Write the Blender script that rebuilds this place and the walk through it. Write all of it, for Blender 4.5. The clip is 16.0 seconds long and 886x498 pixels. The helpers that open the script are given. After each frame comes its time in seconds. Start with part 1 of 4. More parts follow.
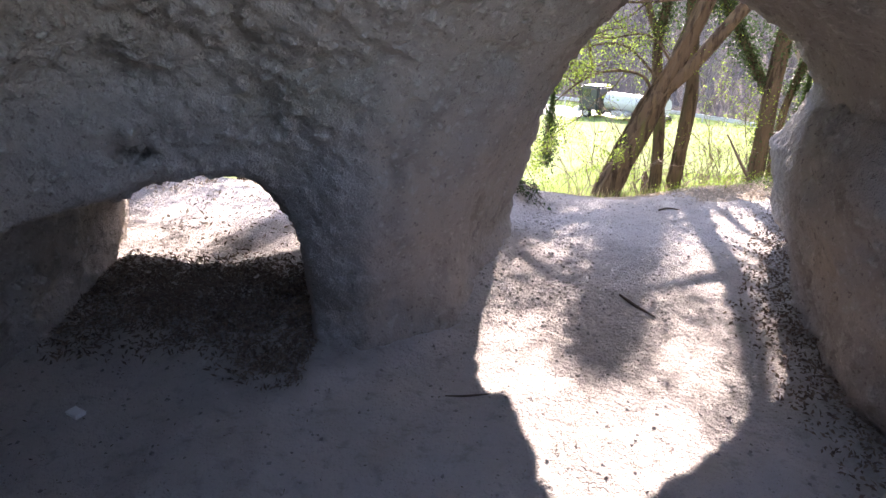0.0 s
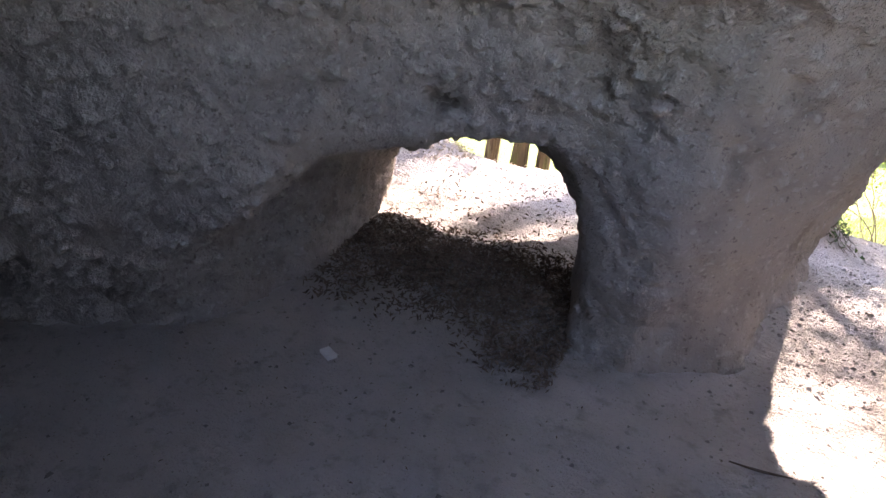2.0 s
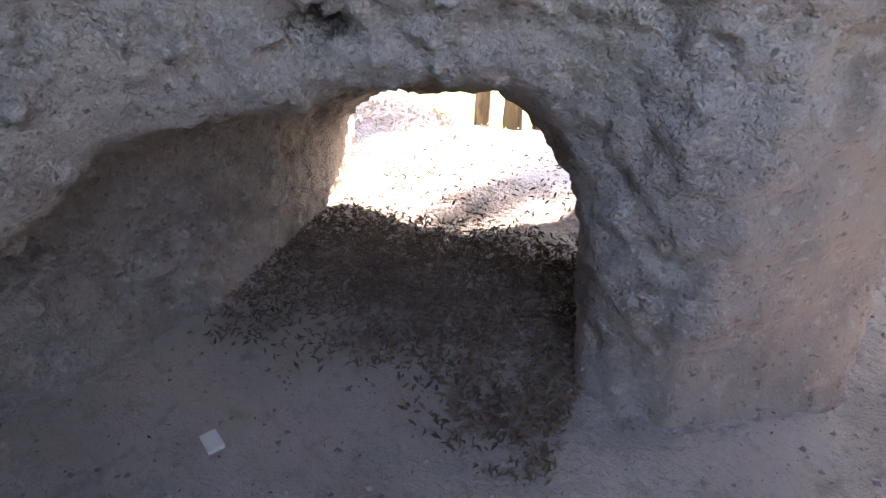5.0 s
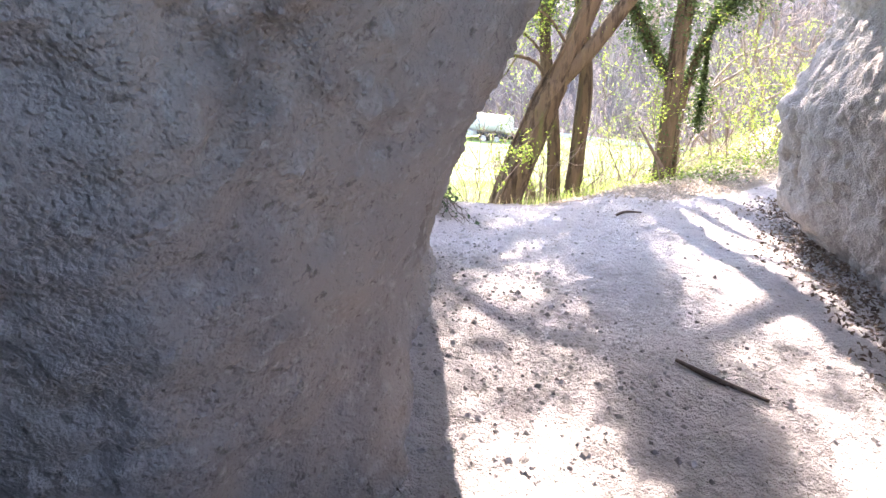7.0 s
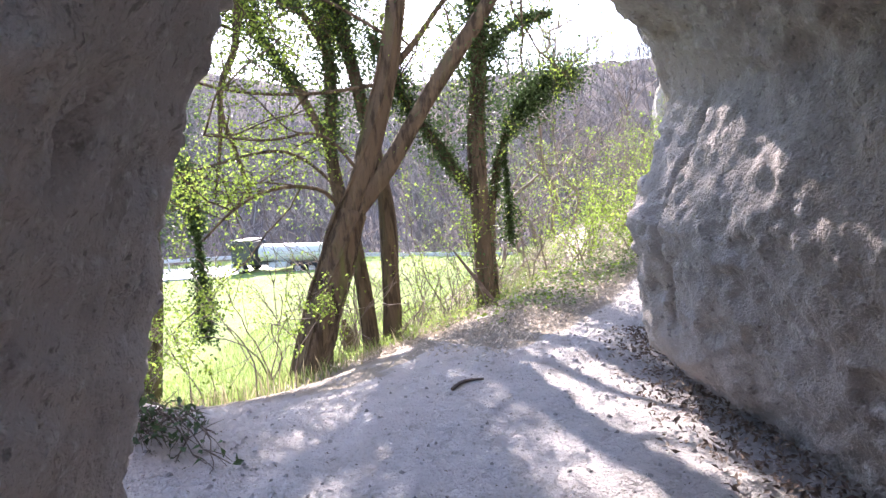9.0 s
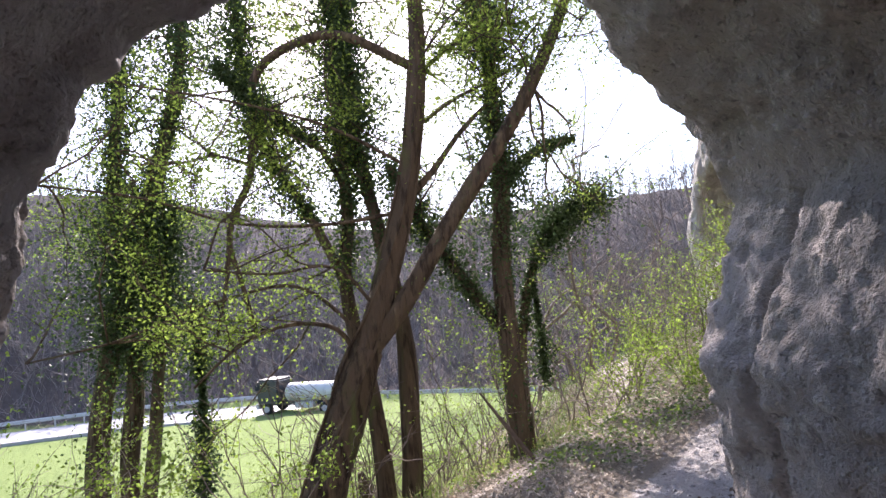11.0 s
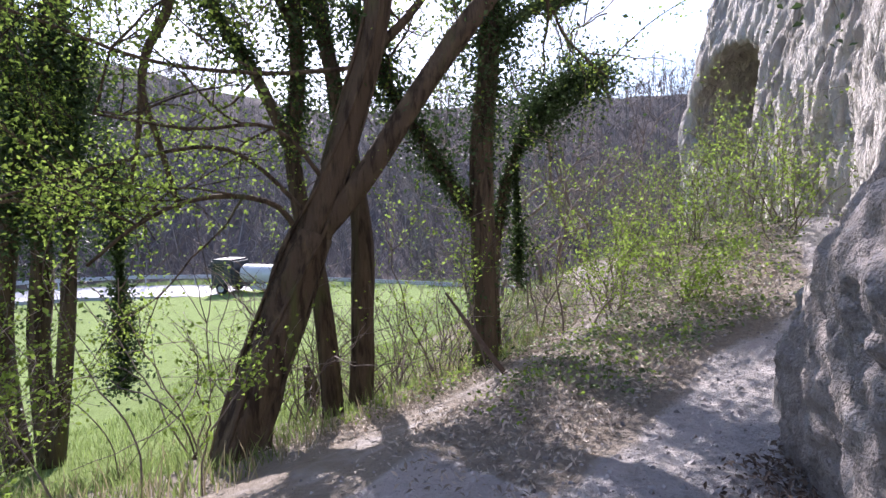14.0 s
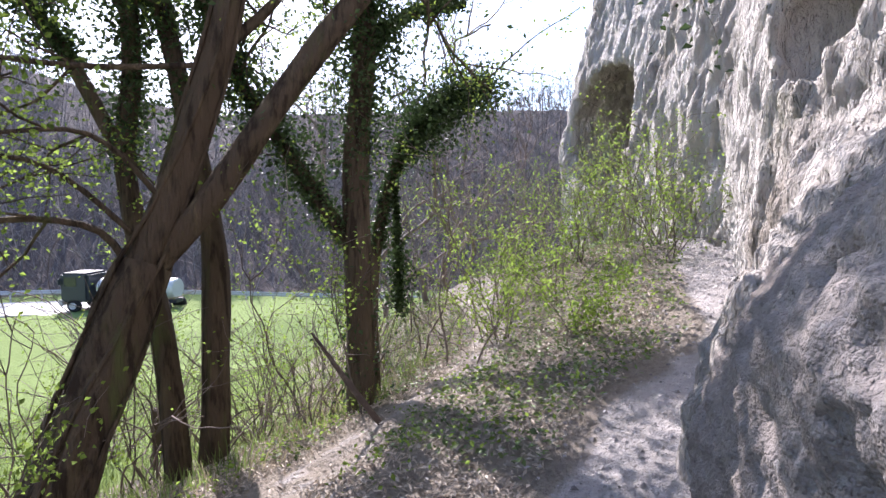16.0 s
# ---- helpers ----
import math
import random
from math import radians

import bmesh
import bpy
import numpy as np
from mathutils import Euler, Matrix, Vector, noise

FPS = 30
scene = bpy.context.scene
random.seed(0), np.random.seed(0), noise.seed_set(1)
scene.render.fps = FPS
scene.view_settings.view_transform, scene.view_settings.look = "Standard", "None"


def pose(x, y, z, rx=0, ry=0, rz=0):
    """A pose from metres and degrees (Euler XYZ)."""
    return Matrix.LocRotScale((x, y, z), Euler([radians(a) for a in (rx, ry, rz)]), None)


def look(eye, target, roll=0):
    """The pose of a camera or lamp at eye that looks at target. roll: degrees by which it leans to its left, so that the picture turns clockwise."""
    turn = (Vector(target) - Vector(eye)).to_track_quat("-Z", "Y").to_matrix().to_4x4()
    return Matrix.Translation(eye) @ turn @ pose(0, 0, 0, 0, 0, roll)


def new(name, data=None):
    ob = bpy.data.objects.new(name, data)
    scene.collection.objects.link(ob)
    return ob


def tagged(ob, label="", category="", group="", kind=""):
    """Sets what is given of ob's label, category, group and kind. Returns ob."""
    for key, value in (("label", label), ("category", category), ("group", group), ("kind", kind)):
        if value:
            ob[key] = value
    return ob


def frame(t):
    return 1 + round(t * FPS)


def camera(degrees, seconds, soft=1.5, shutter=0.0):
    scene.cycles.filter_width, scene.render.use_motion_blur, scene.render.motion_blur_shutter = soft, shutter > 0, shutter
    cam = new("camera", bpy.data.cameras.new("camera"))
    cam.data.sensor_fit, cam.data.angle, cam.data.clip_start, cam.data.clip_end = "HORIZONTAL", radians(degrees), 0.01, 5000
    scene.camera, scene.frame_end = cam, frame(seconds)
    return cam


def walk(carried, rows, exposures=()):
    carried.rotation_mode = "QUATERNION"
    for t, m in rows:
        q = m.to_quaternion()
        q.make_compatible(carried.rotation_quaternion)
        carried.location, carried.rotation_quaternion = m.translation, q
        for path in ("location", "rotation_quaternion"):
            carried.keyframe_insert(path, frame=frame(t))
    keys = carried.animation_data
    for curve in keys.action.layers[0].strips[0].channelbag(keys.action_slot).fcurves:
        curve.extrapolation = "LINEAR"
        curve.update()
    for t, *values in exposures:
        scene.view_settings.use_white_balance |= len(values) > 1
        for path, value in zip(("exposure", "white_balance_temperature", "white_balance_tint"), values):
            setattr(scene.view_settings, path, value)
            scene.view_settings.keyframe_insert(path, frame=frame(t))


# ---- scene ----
cam = camera(75.4, 16.0)
PATH = [
    (0, (0.184, -0.112, 2.063), (0.165, 1.739, 1.307), 0.7),
    (0.5, (0.100, 0.114, 2.046), (-0.210, 1.925, 1.255), 2.7),
    (1, (-0.030, 0.172, 1.961), (-0.546, 1.940, 1.182), 3.4),
    (1.5, (-0.179, 0.170, 1.882), (-0.829, 1.893, 1.104), 4.4),
    (2, (-0.323, 0.211, 1.809), (-1.021, 1.915, 1.029), 5.1),
    (2.5, (-0.378, 0.279, 1.684), (-1.168, 1.970, 0.966), 6.8),
    (3, (-0.507, 0.408, 1.607), (-1.326, 2.072, 0.858), 10.7),
    (3.2, (-0.550, 0.484, 1.590), (-1.376, 2.140, 0.831), 11.1),
    (5.3, (-0.420, 1.480, 1.488), (-1.122, 3.139, 0.621), -2.5),
    (5.5, (-0.395, 1.550, 1.470), (-1.020, 3.264, 0.650), -1.2),
    (6, (-0.280, 1.698, 1.461), (-0.568, 3.530, 0.712), -2.9),
    (6.5, (-0.070, 1.722, 1.479), (0.061, 3.613, 0.842), -4.0),
    (7, (-0.043, 2.086, 1.308), (0.452, 3.907, 0.644), 1.4),
    (7.5, (0.196, 2.463, 1.258), (0.904, 4.212, 0.592), 0.7),
    (8, (0.395, 2.842, 1.245), (1.334, 4.500, 0.638), -1.2),
    (8.5, (0.646, 3.172, 1.259), (1.657, 4.832, 0.789), -2.6),
    (9, (0.809, 3.467, 1.316), (1.886, 5.130, 1.041), -3.6),
    (9.5, (0.891, 3.616, 1.359), (2.050, 5.245, 1.312), -5.4),
    (9.7, (0.922, 3.653, 1.349), (2.083, 5.281, 1.389), -4.5),
    (11.8, (1.404, 4.265, 1.253), (2.363, 6.008, 1.459), -4.8),
    (12, (1.410, 4.337, 1.242), (2.365, 6.087, 1.405), -3.7),
    (12.5, (1.446, 4.506, 1.248), (2.465, 6.227, 1.254), -1.1),
    (13, (1.594, 4.634, 1.236), (2.626, 6.347, 1.191), -0.6),
    (13.5, (1.676, 4.812, 1.198), (2.704, 6.525, 1.087), -3.2),
    (14, (1.801, 4.959, 1.192), (2.911, 6.613, 1.011), -0.8),
    (14.5, (2.013, 5.077, 1.243), (3.176, 6.690, 1.027), -2.1),
    (15, (2.143, 5.210, 1.234), (3.340, 6.798, 1.026), -3.8),
    (15.5, (2.224, 5.332, 1.264), (3.553, 6.803, 1.001), -1.3),
    (16, (2.279, 5.379, 1.324), (3.691, 6.787, 1.165), -0.1),
]
EXPOSURE = [(0, 2.8, 6900, 24), (3, 3.7, 7700, 27), (5.5, 4.25, 7700, 24), (7, 3.6, 6850, 22), (8, 3.1, 6500, 22), (9.5, 2.35, 6350, 23), (12, 1.3, 6350, 24), (14, 1.25, 6000, 24), (16, 1.4, 6000, 22)]
walk(cam, [(t, look(eye, target, roll)) for t, eye, target, roll in PATH], EXPOSURE)

import itertools
# ---- world and sun ----
SUN_AZ, SUN_EL = 20.0, 35.5          # degrees right of +y, above the horizon
world = bpy.data.worlds.new("world")
scene.world = world
world.use_nodes = True
wn = world.node_tree
sky = wn.nodes.new("ShaderNodeTexSky")
sky.sky_type, sky.sun_disc = "NISHITA", False
sky.sun_elevation, sky.sun_rotation = radians(SUN_EL), radians(SUN_AZ)
sky.dust_density, sky.air_density, sky.ozone_density = 0.8, 1.0, 1.0
wn.links.new(sky.outputs[0], wn.nodes["Background"].inputs[0])
wn.nodes["Background"].inputs[1].default_value = 0.15
sun = new("sun", bpy.data.lights.new("sun", "SUN"))
sun.data.energy, sun.data.angle, sun.data.color = 5.0, radians(0.53), (1.0, 0.94, 0.86)
sun.matrix_world = look((0, 0, 0), (-math.sin(radians(SUN_AZ)) * math.cos(radians(SUN_EL)), -math.cos(radians(SUN_AZ)) * math.cos(radians(SUN_EL)), -math.sin(radians(SUN_EL))))


# ---- helpers for building ----
rng = np.random.default_rng(7)


def part(name, bm, material, parent=None, label=""):
    me = bpy.data.meshes.new(name)
    bm.to_mesh(me)
    bm.free()
    return part_mesh(name, me, material, parent, label)


def part_mesh(name, me, material, parent=None, label=""):
    if material:
        me.materials.append(material)
    ob = new(name, me)
    if parent:
        ob.parent = parent
    if label:
        ob["label"] = label
    return ob


def mesh_np(name, verts, faces, smooth=True):
    me = bpy.data.meshes.new(name)
    me.from_pydata(np.asarray(verts, float).tolist(), [], [list(map(int, f)) for f in faces])
    me.validate()
    if smooth:
        me.polygons.foreach_set("use_smooth", [True] * len(me.polygons))
    me.update()
    return me


def empty(name, at, label, category, group="", kind=""):
    ob = new(name)
    ob.location = at
    ob.empty_display_size = 0.1
    return tagged(ob, label, category, group, kind)


LATTICE = rng.random((64, 64, 64)).astype(np.float32)


def vnoise(p):
    """Smooth value noise in -1..1 at rows of points."""
    q = np.floor(p).astype(int)
    f = p - q
    f = f * f * (3 - 2 * f)
    out = 0
    for a in (0, 1):
        for b in (0, 1):
            for c in (0, 1):
                w = (f[..., 0] if a else 1 - f[..., 0]) * (f[..., 1] if b else 1 - f[..., 1]) * (f[..., 2] if c else 1 - f[..., 2])
                out = out + w * LATTICE[(q[..., 0] + a) % 64, (q[..., 1] + b) % 64, (q[..., 2] + c) % 64]
    return 2 * out - 1


def fbm(p, octaves=3, gain=0.5):
    return sum(gain**n * vnoise(p * 2**n + 17.3 * n) for n in range(octaves))


def smin(a, b, k):
    h = np.clip(0.5 + 0.5 * (b - a) / k, 0, 1)
    return b + (a - b) * h - k * h * (1 - h)


def smax(a, b, k):
    return -smin(-a, -b, k)


def sd_poly(x, y, pts):
    """Signed distance to a closed outline in plan, inside below zero."""
    d = np.full(x.shape, 1e9)
    s = np.ones(x.shape)
    n = len(pts)
    for i in range(n):
        (ax, ay), (bx, by) = pts[i], pts[i - 1]
        ex, ey, wx, wy = bx - ax, by - ay, x - ax, y - ay
        h = np.clip((wx * ex + wy * ey) / (ex * ex + ey * ey), 0, 1)
        d = np.minimum(d, (wx - ex * h) ** 2 + (wy - ey * h) ** 2)
        c1, c2, c3 = y >= ay, y < by, ex * wy > ey * wx
        s = np.where((c1 & c2 & c3) | (~c1 & ~c2 & ~c3), -s, s)
    return s * np.sqrt(d)


def surface_net(func, lo, hi, h):
    """The surface func = 0 (solid below zero) in a box, as vertices and quads, closed at the box's faces."""
    ax = [np.arange(a, b + h / 2, h) for a, b in zip(lo, hi)]
    v = np.empty([len(a) for a in ax], np.float32)
    yy, zz = np.meshgrid(ax[1], ax[2], indexing="ij")
    for i, x in enumerate(ax[0]):
        v[i] = func(np.full(yy.shape, x), yy, zz)
    for n in range(3):
        for e in (0, -1):
            ix = [slice(None)] * 3
            ix[n] = e
            v[tuple(ix)] = np.maximum(v[tuple(ix)], h * 0.5)
    s = v < 0
    cnt = sum(s[a : s.shape[0] - 1 + a, b : s.shape[1] - 1 + b, c : s.shape[2] - 1 + c].astype(np.int8) for a in (0, 1) for b in (0, 1) for c in (0, 1))
    cells = np.argwhere((cnt > 0) & (cnt < 8))
    index = np.full(cnt.shape, -1, np.int64)
    index[tuple(cells.T)] = np.arange(len(cells))
    total, number = np.zeros((len(cells), 3)), np.zeros(len(cells))
    corners = [np.array(c) for c in np.ndindex(2, 2, 2)]
    for a in corners:
        for n in range(3):
            if a[n]:
                continue
            b = a.copy()
            b[n] = 1
            va, vb = v[tuple((cells + a).T)], v[tuple((cells + b).T)]
            cross = (va < 0) != (vb < 0)
            t = np.where(cross, va / np.where(cross, va - vb, 1), 0)
            total += np.where(cross[:, None], a + (b - a) * t[:, None], 0)
            number += cross
    verts = np.array(lo) + h * (cells + total / number[:, None])
    faces = []
    for n in range(3):
        u, w = (n + 1) % 3, (n + 2) % 3
        a = [slice(None)] * 3
        b = [slice(None)] * 3
        a[n], b[n] = slice(0, -1), slice(1, None)
        sa, sb = s[tuple(a)], s[tuple(b)]
        e = np.argwhere(sa != sb)
        e = e[(e[:, u] > 0) & (e[:, w] > 0)]
        e = e[(e[:, u] < cnt.shape[u]) & (e[:, w] < cnt.shape[w])]
        du, dw = np.eye(3, dtype=int)[u], np.eye(3, dtype=int)[w]
        quad = np.stack([index[tuple((e - du - dw).T)], index[tuple((e - dw).T)], index[tuple(e.T)], index[tuple((e - du).T)]], 1)
        flip = ~sa[tuple(e.T)]
        quad[flip] = quad[flip][:, ::-1]
        faces.append(quad)
    return verts, np.concatenate(faces)


def normals_of(verts, faces):
    a, b, c, d = (verts[faces[:, i]] for i in range(4))
    n = np.cross(c - a, d - b)
    out = np.zeros_like(verts)
    for i in range(4):
        np.add.at(out, faces[:, i], n)
    return out / np.maximum(np.linalg.norm(out, axis=1, keepdims=True), 1e-9)


# ---- materials ----
def material(name, base, rough=0.9, bump=(), tint=(), random_by="", spec=0.3, translucent=0.0, clasts=(), mask=None, stretch=None):
    """A node material: tint rows are (scale, colour, low, high) noise stains and painted pits; bump rows are (scale,
    strength, distance in metres).
    """
    m = bpy.data.materials.new(name)
    m.use_nodes = True
    nt = m.node_tree
    bs = nt.nodes["Principled BSDF"]
    bs.inputs["Roughness"].default_value = rough
    bs.inputs["Specular IOR Level"].default_value = spec
    geo = nt.nodes.new("ShaderNodeTexCoord")
    if stretch:
        grid = nt.nodes.new("ShaderNodeMapping")
        grid.inputs["Scale"].default_value = stretch
        nt.links.new(geo.outputs["Object"], grid.inputs["Vector"])
        coords = grid.outputs[0]
    else:
        coords = geo.outputs["Object"]
    colour = nt.nodes.new("ShaderNodeRGB")
    colour.outputs[0].default_value = (*base, 1)
    out = colour.outputs[0]
    for scale, col, low, high in tint:
        tex = nt.nodes.new("ShaderNodeTexNoise")
        tex.inputs["Scale"].default_value = scale
        tex.inputs["Detail"].default_value = 5
        tex.inputs["Roughness"].default_value = 0.6
        nt.links.new(coords, tex.inputs["Vector"])
        ramp = nt.nodes.new("ShaderNodeMapRange")
        ramp.inputs[1].default_value, ramp.inputs[2].default_value = low, high
        nt.links.new(tex.outputs[0], ramp.inputs[0])
        mix = nt.nodes.new("ShaderNodeMix")
        mix.data_type = "RGBA"
        nt.links.new(ramp.outputs[0], mix.inputs[0])
        nt.links.new(out, mix.inputs[6])
        mix.inputs[7].default_value = (*col, 1)
        out = mix.outputs[2]
    if random_by:
        info = nt.nodes.new("ShaderNodeObjectInfo" if random_by == "object" else "ShaderNodeNewGeometry")
        hsv = nt.nodes.new("ShaderNodeHueSaturation")
        ramp = nt.nodes.new("ShaderNodeMapRange")
        ramp.inputs[3].default_value, ramp.inputs[4].default_value = 0.55, 1.5
        nt.links.new(info.outputs["Random" if random_by == "object" else "Random Per Island"], ramp.inputs[0])
        nt.links.new(ramp.outputs[0], hsv.inputs["Value"])
        nt.links.new(out, hsv.inputs["Color"])
        out = hsv.outputs[0]
    for name_of, col, grain in mask or ():
        at = nt.nodes.new("ShaderNodeAttribute")
        at.attribute_name = name_of
        tex = nt.nodes.new("ShaderNodeTexNoise")
        tex.inputs["Scale"].default_value, tex.inputs["Detail"].default_value = grain, 6
        nt.links.new(coords, tex.inputs["Vector"])
        shift = nt.nodes.new("ShaderNodeMath")
        shift.operation = "ADD"
        nt.links.new(at.outputs["Fac"], shift.inputs[0])
        nt.links.new(tex.outputs[0], shift.inputs[1])
        ramp = nt.nodes.new("ShaderNodeMapRange")
        ramp.inputs[1].default_value, ramp.inputs[2].default_value = 0.85, 1.15
        nt.links.new(shift.outputs[0], ramp.inputs[0])
        mix = nt.nodes.new("ShaderNodeMix")
        mix.data_type = "RGBA"
        nt.links.new(ramp.outputs[0], mix.inputs[0])
        nt.links.new(out, mix.inputs[6])
        fleck = nt.nodes.new("ShaderNodeMix")
        fleck.data_type = "RGBA"
        fleck.inputs[6].default_value = (*(0.7 * c for c in col), 1)
        fleck.inputs[7].default_value = (*(1.35 * c for c in col), 1)
        spot = nt.nodes.new("ShaderNodeTexNoise")
        spot.inputs["Scale"].default_value, spot.inputs["Detail"].default_value = grain * 4, 5
        nt.links.new(coords, spot.inputs["Vector"])
        nt.links.new(spot.outputs[0], fleck.inputs[0])
        nt.links.new(fleck.outputs[2], mix.inputs[7])
        out = mix.outputs[2]
    nt.links.new(out, bs.inputs["Base Color"])
    last = None
    for scale, strength, distance in bump:
        tex = nt.nodes.new("ShaderNodeTexNoise")
        tex.inputs["Scale"].default_value = scale
        tex.inputs["Detail"].default_value = 4
        nt.links.new(coords, tex.inputs["Vector"])
        bp = nt.nodes.new("ShaderNodeBump")
        bp.inputs["Strength"].default_value, bp.inputs["Distance"].default_value = strength, distance
        nt.links.new(tex.outputs[0], bp.inputs["Height"])
        if last:
            nt.links.new(last, bp.inputs["Normal"])
        last = bp.outputs[0]
    for scale, strength, distance in clasts:
        tex = nt.nodes.new("ShaderNodeTexVoronoi")
        tex.inputs["Scale"].default_value = scale
        warp = nt.nodes.new("ShaderNodeTexNoise")
        warp.inputs["Scale"].default_value = scale * 0.6
        add = nt.nodes.new("ShaderNodeMix")
        add.data_type = "VECTOR"
        add.inputs[0].default_value = 0.15 / scale
        nt.links.new(coords, warp.inputs["Vector"])
        nt.links.new(coords, add.inputs[4])
        nt.links.new(warp.outputs["Color"], add.inputs[5])
        nt.links.new(add.outputs[1], tex.inputs["Vector"])
        ramp = nt.nodes.new("ShaderNodeMapRange")
        ramp.inputs[1].default_value, ramp.inputs[2].default_value = 0.6, 0.0
        ramp.interpolation_type = "SMOOTHSTEP"
        nt.links.new(tex.outputs["Distance"], ramp.inputs[0])
        bp = nt.nodes.new("ShaderNodeBump")
        bp.inputs["Strength"].default_value, bp.inputs["Distance"].default_value = strength, distance
        nt.links.new(ramp.outputs[0], bp.inputs["Height"])
        if last:
            nt.links.new(last, bp.inputs["Normal"])
        last = bp.outputs[0]
    if last:
        nt.links.new(last, bs.inputs["Normal"])
    if translucent:
        tr = nt.nodes.new("ShaderNodeBsdfTranslucent")
        nt.links.new(out, tr.inputs[0])
        mx = nt.nodes.new("ShaderNodeMixShader")
        mx.inputs[0].default_value = translucent
        nt.links.new(bs.outputs[0], mx.inputs[1])
        nt.links.new(tr.outputs[0], mx.inputs[2])
        nt.links.new(mx.outputs[0], nt.nodes["Material Output"].inputs[0])
    return m


# the dark scale-27 tint paints the shade of small pits into the colour
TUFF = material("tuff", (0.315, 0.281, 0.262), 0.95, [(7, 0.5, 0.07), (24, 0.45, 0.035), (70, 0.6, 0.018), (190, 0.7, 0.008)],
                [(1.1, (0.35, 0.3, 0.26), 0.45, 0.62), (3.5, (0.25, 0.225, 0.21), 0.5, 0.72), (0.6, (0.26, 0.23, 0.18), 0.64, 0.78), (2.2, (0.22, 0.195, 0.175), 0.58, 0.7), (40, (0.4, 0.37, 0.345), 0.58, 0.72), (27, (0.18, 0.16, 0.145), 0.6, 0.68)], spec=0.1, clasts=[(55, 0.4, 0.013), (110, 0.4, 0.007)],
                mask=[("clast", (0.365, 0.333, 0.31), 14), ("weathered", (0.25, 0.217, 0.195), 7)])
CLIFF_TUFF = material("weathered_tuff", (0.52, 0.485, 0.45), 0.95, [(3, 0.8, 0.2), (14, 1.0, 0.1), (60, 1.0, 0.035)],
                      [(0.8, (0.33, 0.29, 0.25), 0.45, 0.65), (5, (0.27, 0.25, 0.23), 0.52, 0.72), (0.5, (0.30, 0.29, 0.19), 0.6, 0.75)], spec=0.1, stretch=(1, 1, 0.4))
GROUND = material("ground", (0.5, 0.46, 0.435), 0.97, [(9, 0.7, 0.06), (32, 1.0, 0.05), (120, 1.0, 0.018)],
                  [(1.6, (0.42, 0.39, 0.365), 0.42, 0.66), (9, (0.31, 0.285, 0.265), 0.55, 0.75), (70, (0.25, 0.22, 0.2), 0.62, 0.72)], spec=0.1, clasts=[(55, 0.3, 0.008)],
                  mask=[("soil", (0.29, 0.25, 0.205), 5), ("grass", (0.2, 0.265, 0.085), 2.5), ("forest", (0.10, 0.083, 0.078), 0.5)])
BARK = material("bark", (0.105, 0.082, 0.06), 0.95, [(14, 1.0, 0.06), (45, 1.0, 0.02)], [(9, (0.045, 0.035, 0.027), 0.5, 0.62), (5, (0.16, 0.13, 0.085), 0.55, 0.7), (3, (0.10, 0.11, 0.05), 0.58, 0.7)], spec=0.1, stretch=(1.3, 1.3, 0.22))
ASPHALT = material("asphalt", (0.34, 0.34, 0.35), 0.6, [(60, 0.4, 0.01)], [(0.5, (0.3, 0.3, 0.31), 0.4, 0.6)])
LEAF_LIGHT = material("spring_leaf", (0.22, 0.31, 0.06), 0.75, random_by="island", spec=0.12, translucent=0.5)
LEAF_IVY = material("ivy_leaf", (0.05, 0.085, 0.03), 0.55, random_by="island", spec=0.3, translucent=0.25)
LEAF_COVER = material("cover_leaf", (0.14, 0.19, 0.07), 0.6, random_by="island", spec=0.25, translucent=0.25)
LEAF_DRY = material("dry_leaf", (0.15, 0.11, 0.083), 0.8, random_by="island", spec=0.2)
LITTER = material("litter", (0.47, 0.41, 0.34), 0.8, random_by="island", spec=0.2)
TWIG = material("bare_twig", (0.19, 0.157, 0.14), 0.9, random_by="island", spec=0.1)
WOOD_FAR = material("far_twigs", (0.185, 0.16, 0.155), 0.9, random_by="island", spec=0.1)
STONE = material("pebble", (0.34, 0.315, 0.30), 0.9, [(60, 0.5, 0.01)], random_by="island", spec=0.1)
GRASS_BLADE = material("grass_blade", (0.2, 0.265, 0.085), 0.6, random_by="island", spec=0.2, translucent=0.4)
DRY_GRASS = material("dry_grass", (0.36, 0.32, 0.2), 0.8, random_by="island", spec=0.1, translucent=0.2)
CARD = material("white_card", (0.8, 0.8, 0.79), 0.5, [(30, 0.2, 0.002)], [(25, (0.68, 0.67, 0.65), 0.55, 0.7)])
STICK = material("dead_wood", (0.10, 0.075, 0.06), 0.9, [(40, 0.8, 0.01)], [(12, (0.17, 0.14, 0.11), 0.5, 0.7)])
CHIP = material("pale_wood", (0.5, 0.45, 0.38), 0.85, [(60, 0.6, 0.005)], [(20, (0.38, 0.33, 0.27), 0.5, 0.7)])
STEEL = material("galvanised_steel", (0.42, 0.43, 0.44), 0.45, [(20, 0.2, 0.01)], [(3, (0.3, 0.28, 0.26), 0.5, 0.7)])
TANK = material("tank_steel", (0.45, 0.46, 0.47), 0.45, [(6, 0.1, 0.02)], [(2, (0.35, 0.35, 0.35), 0.5, 0.7)], spec=0.5)
CAB = material("dark_lacquer", (0.03, 0.035, 0.045), 0.35, [(8, 0.05, 0.01)], spec=0.5)
RUBBER = material("rubber", (0.02, 0.02, 0.02), 0.85, [(30, 0.4, 0.01)])
GLASS = material("dark_glass", (0.02, 0.025, 0.03), 0.06, spec=0.8)


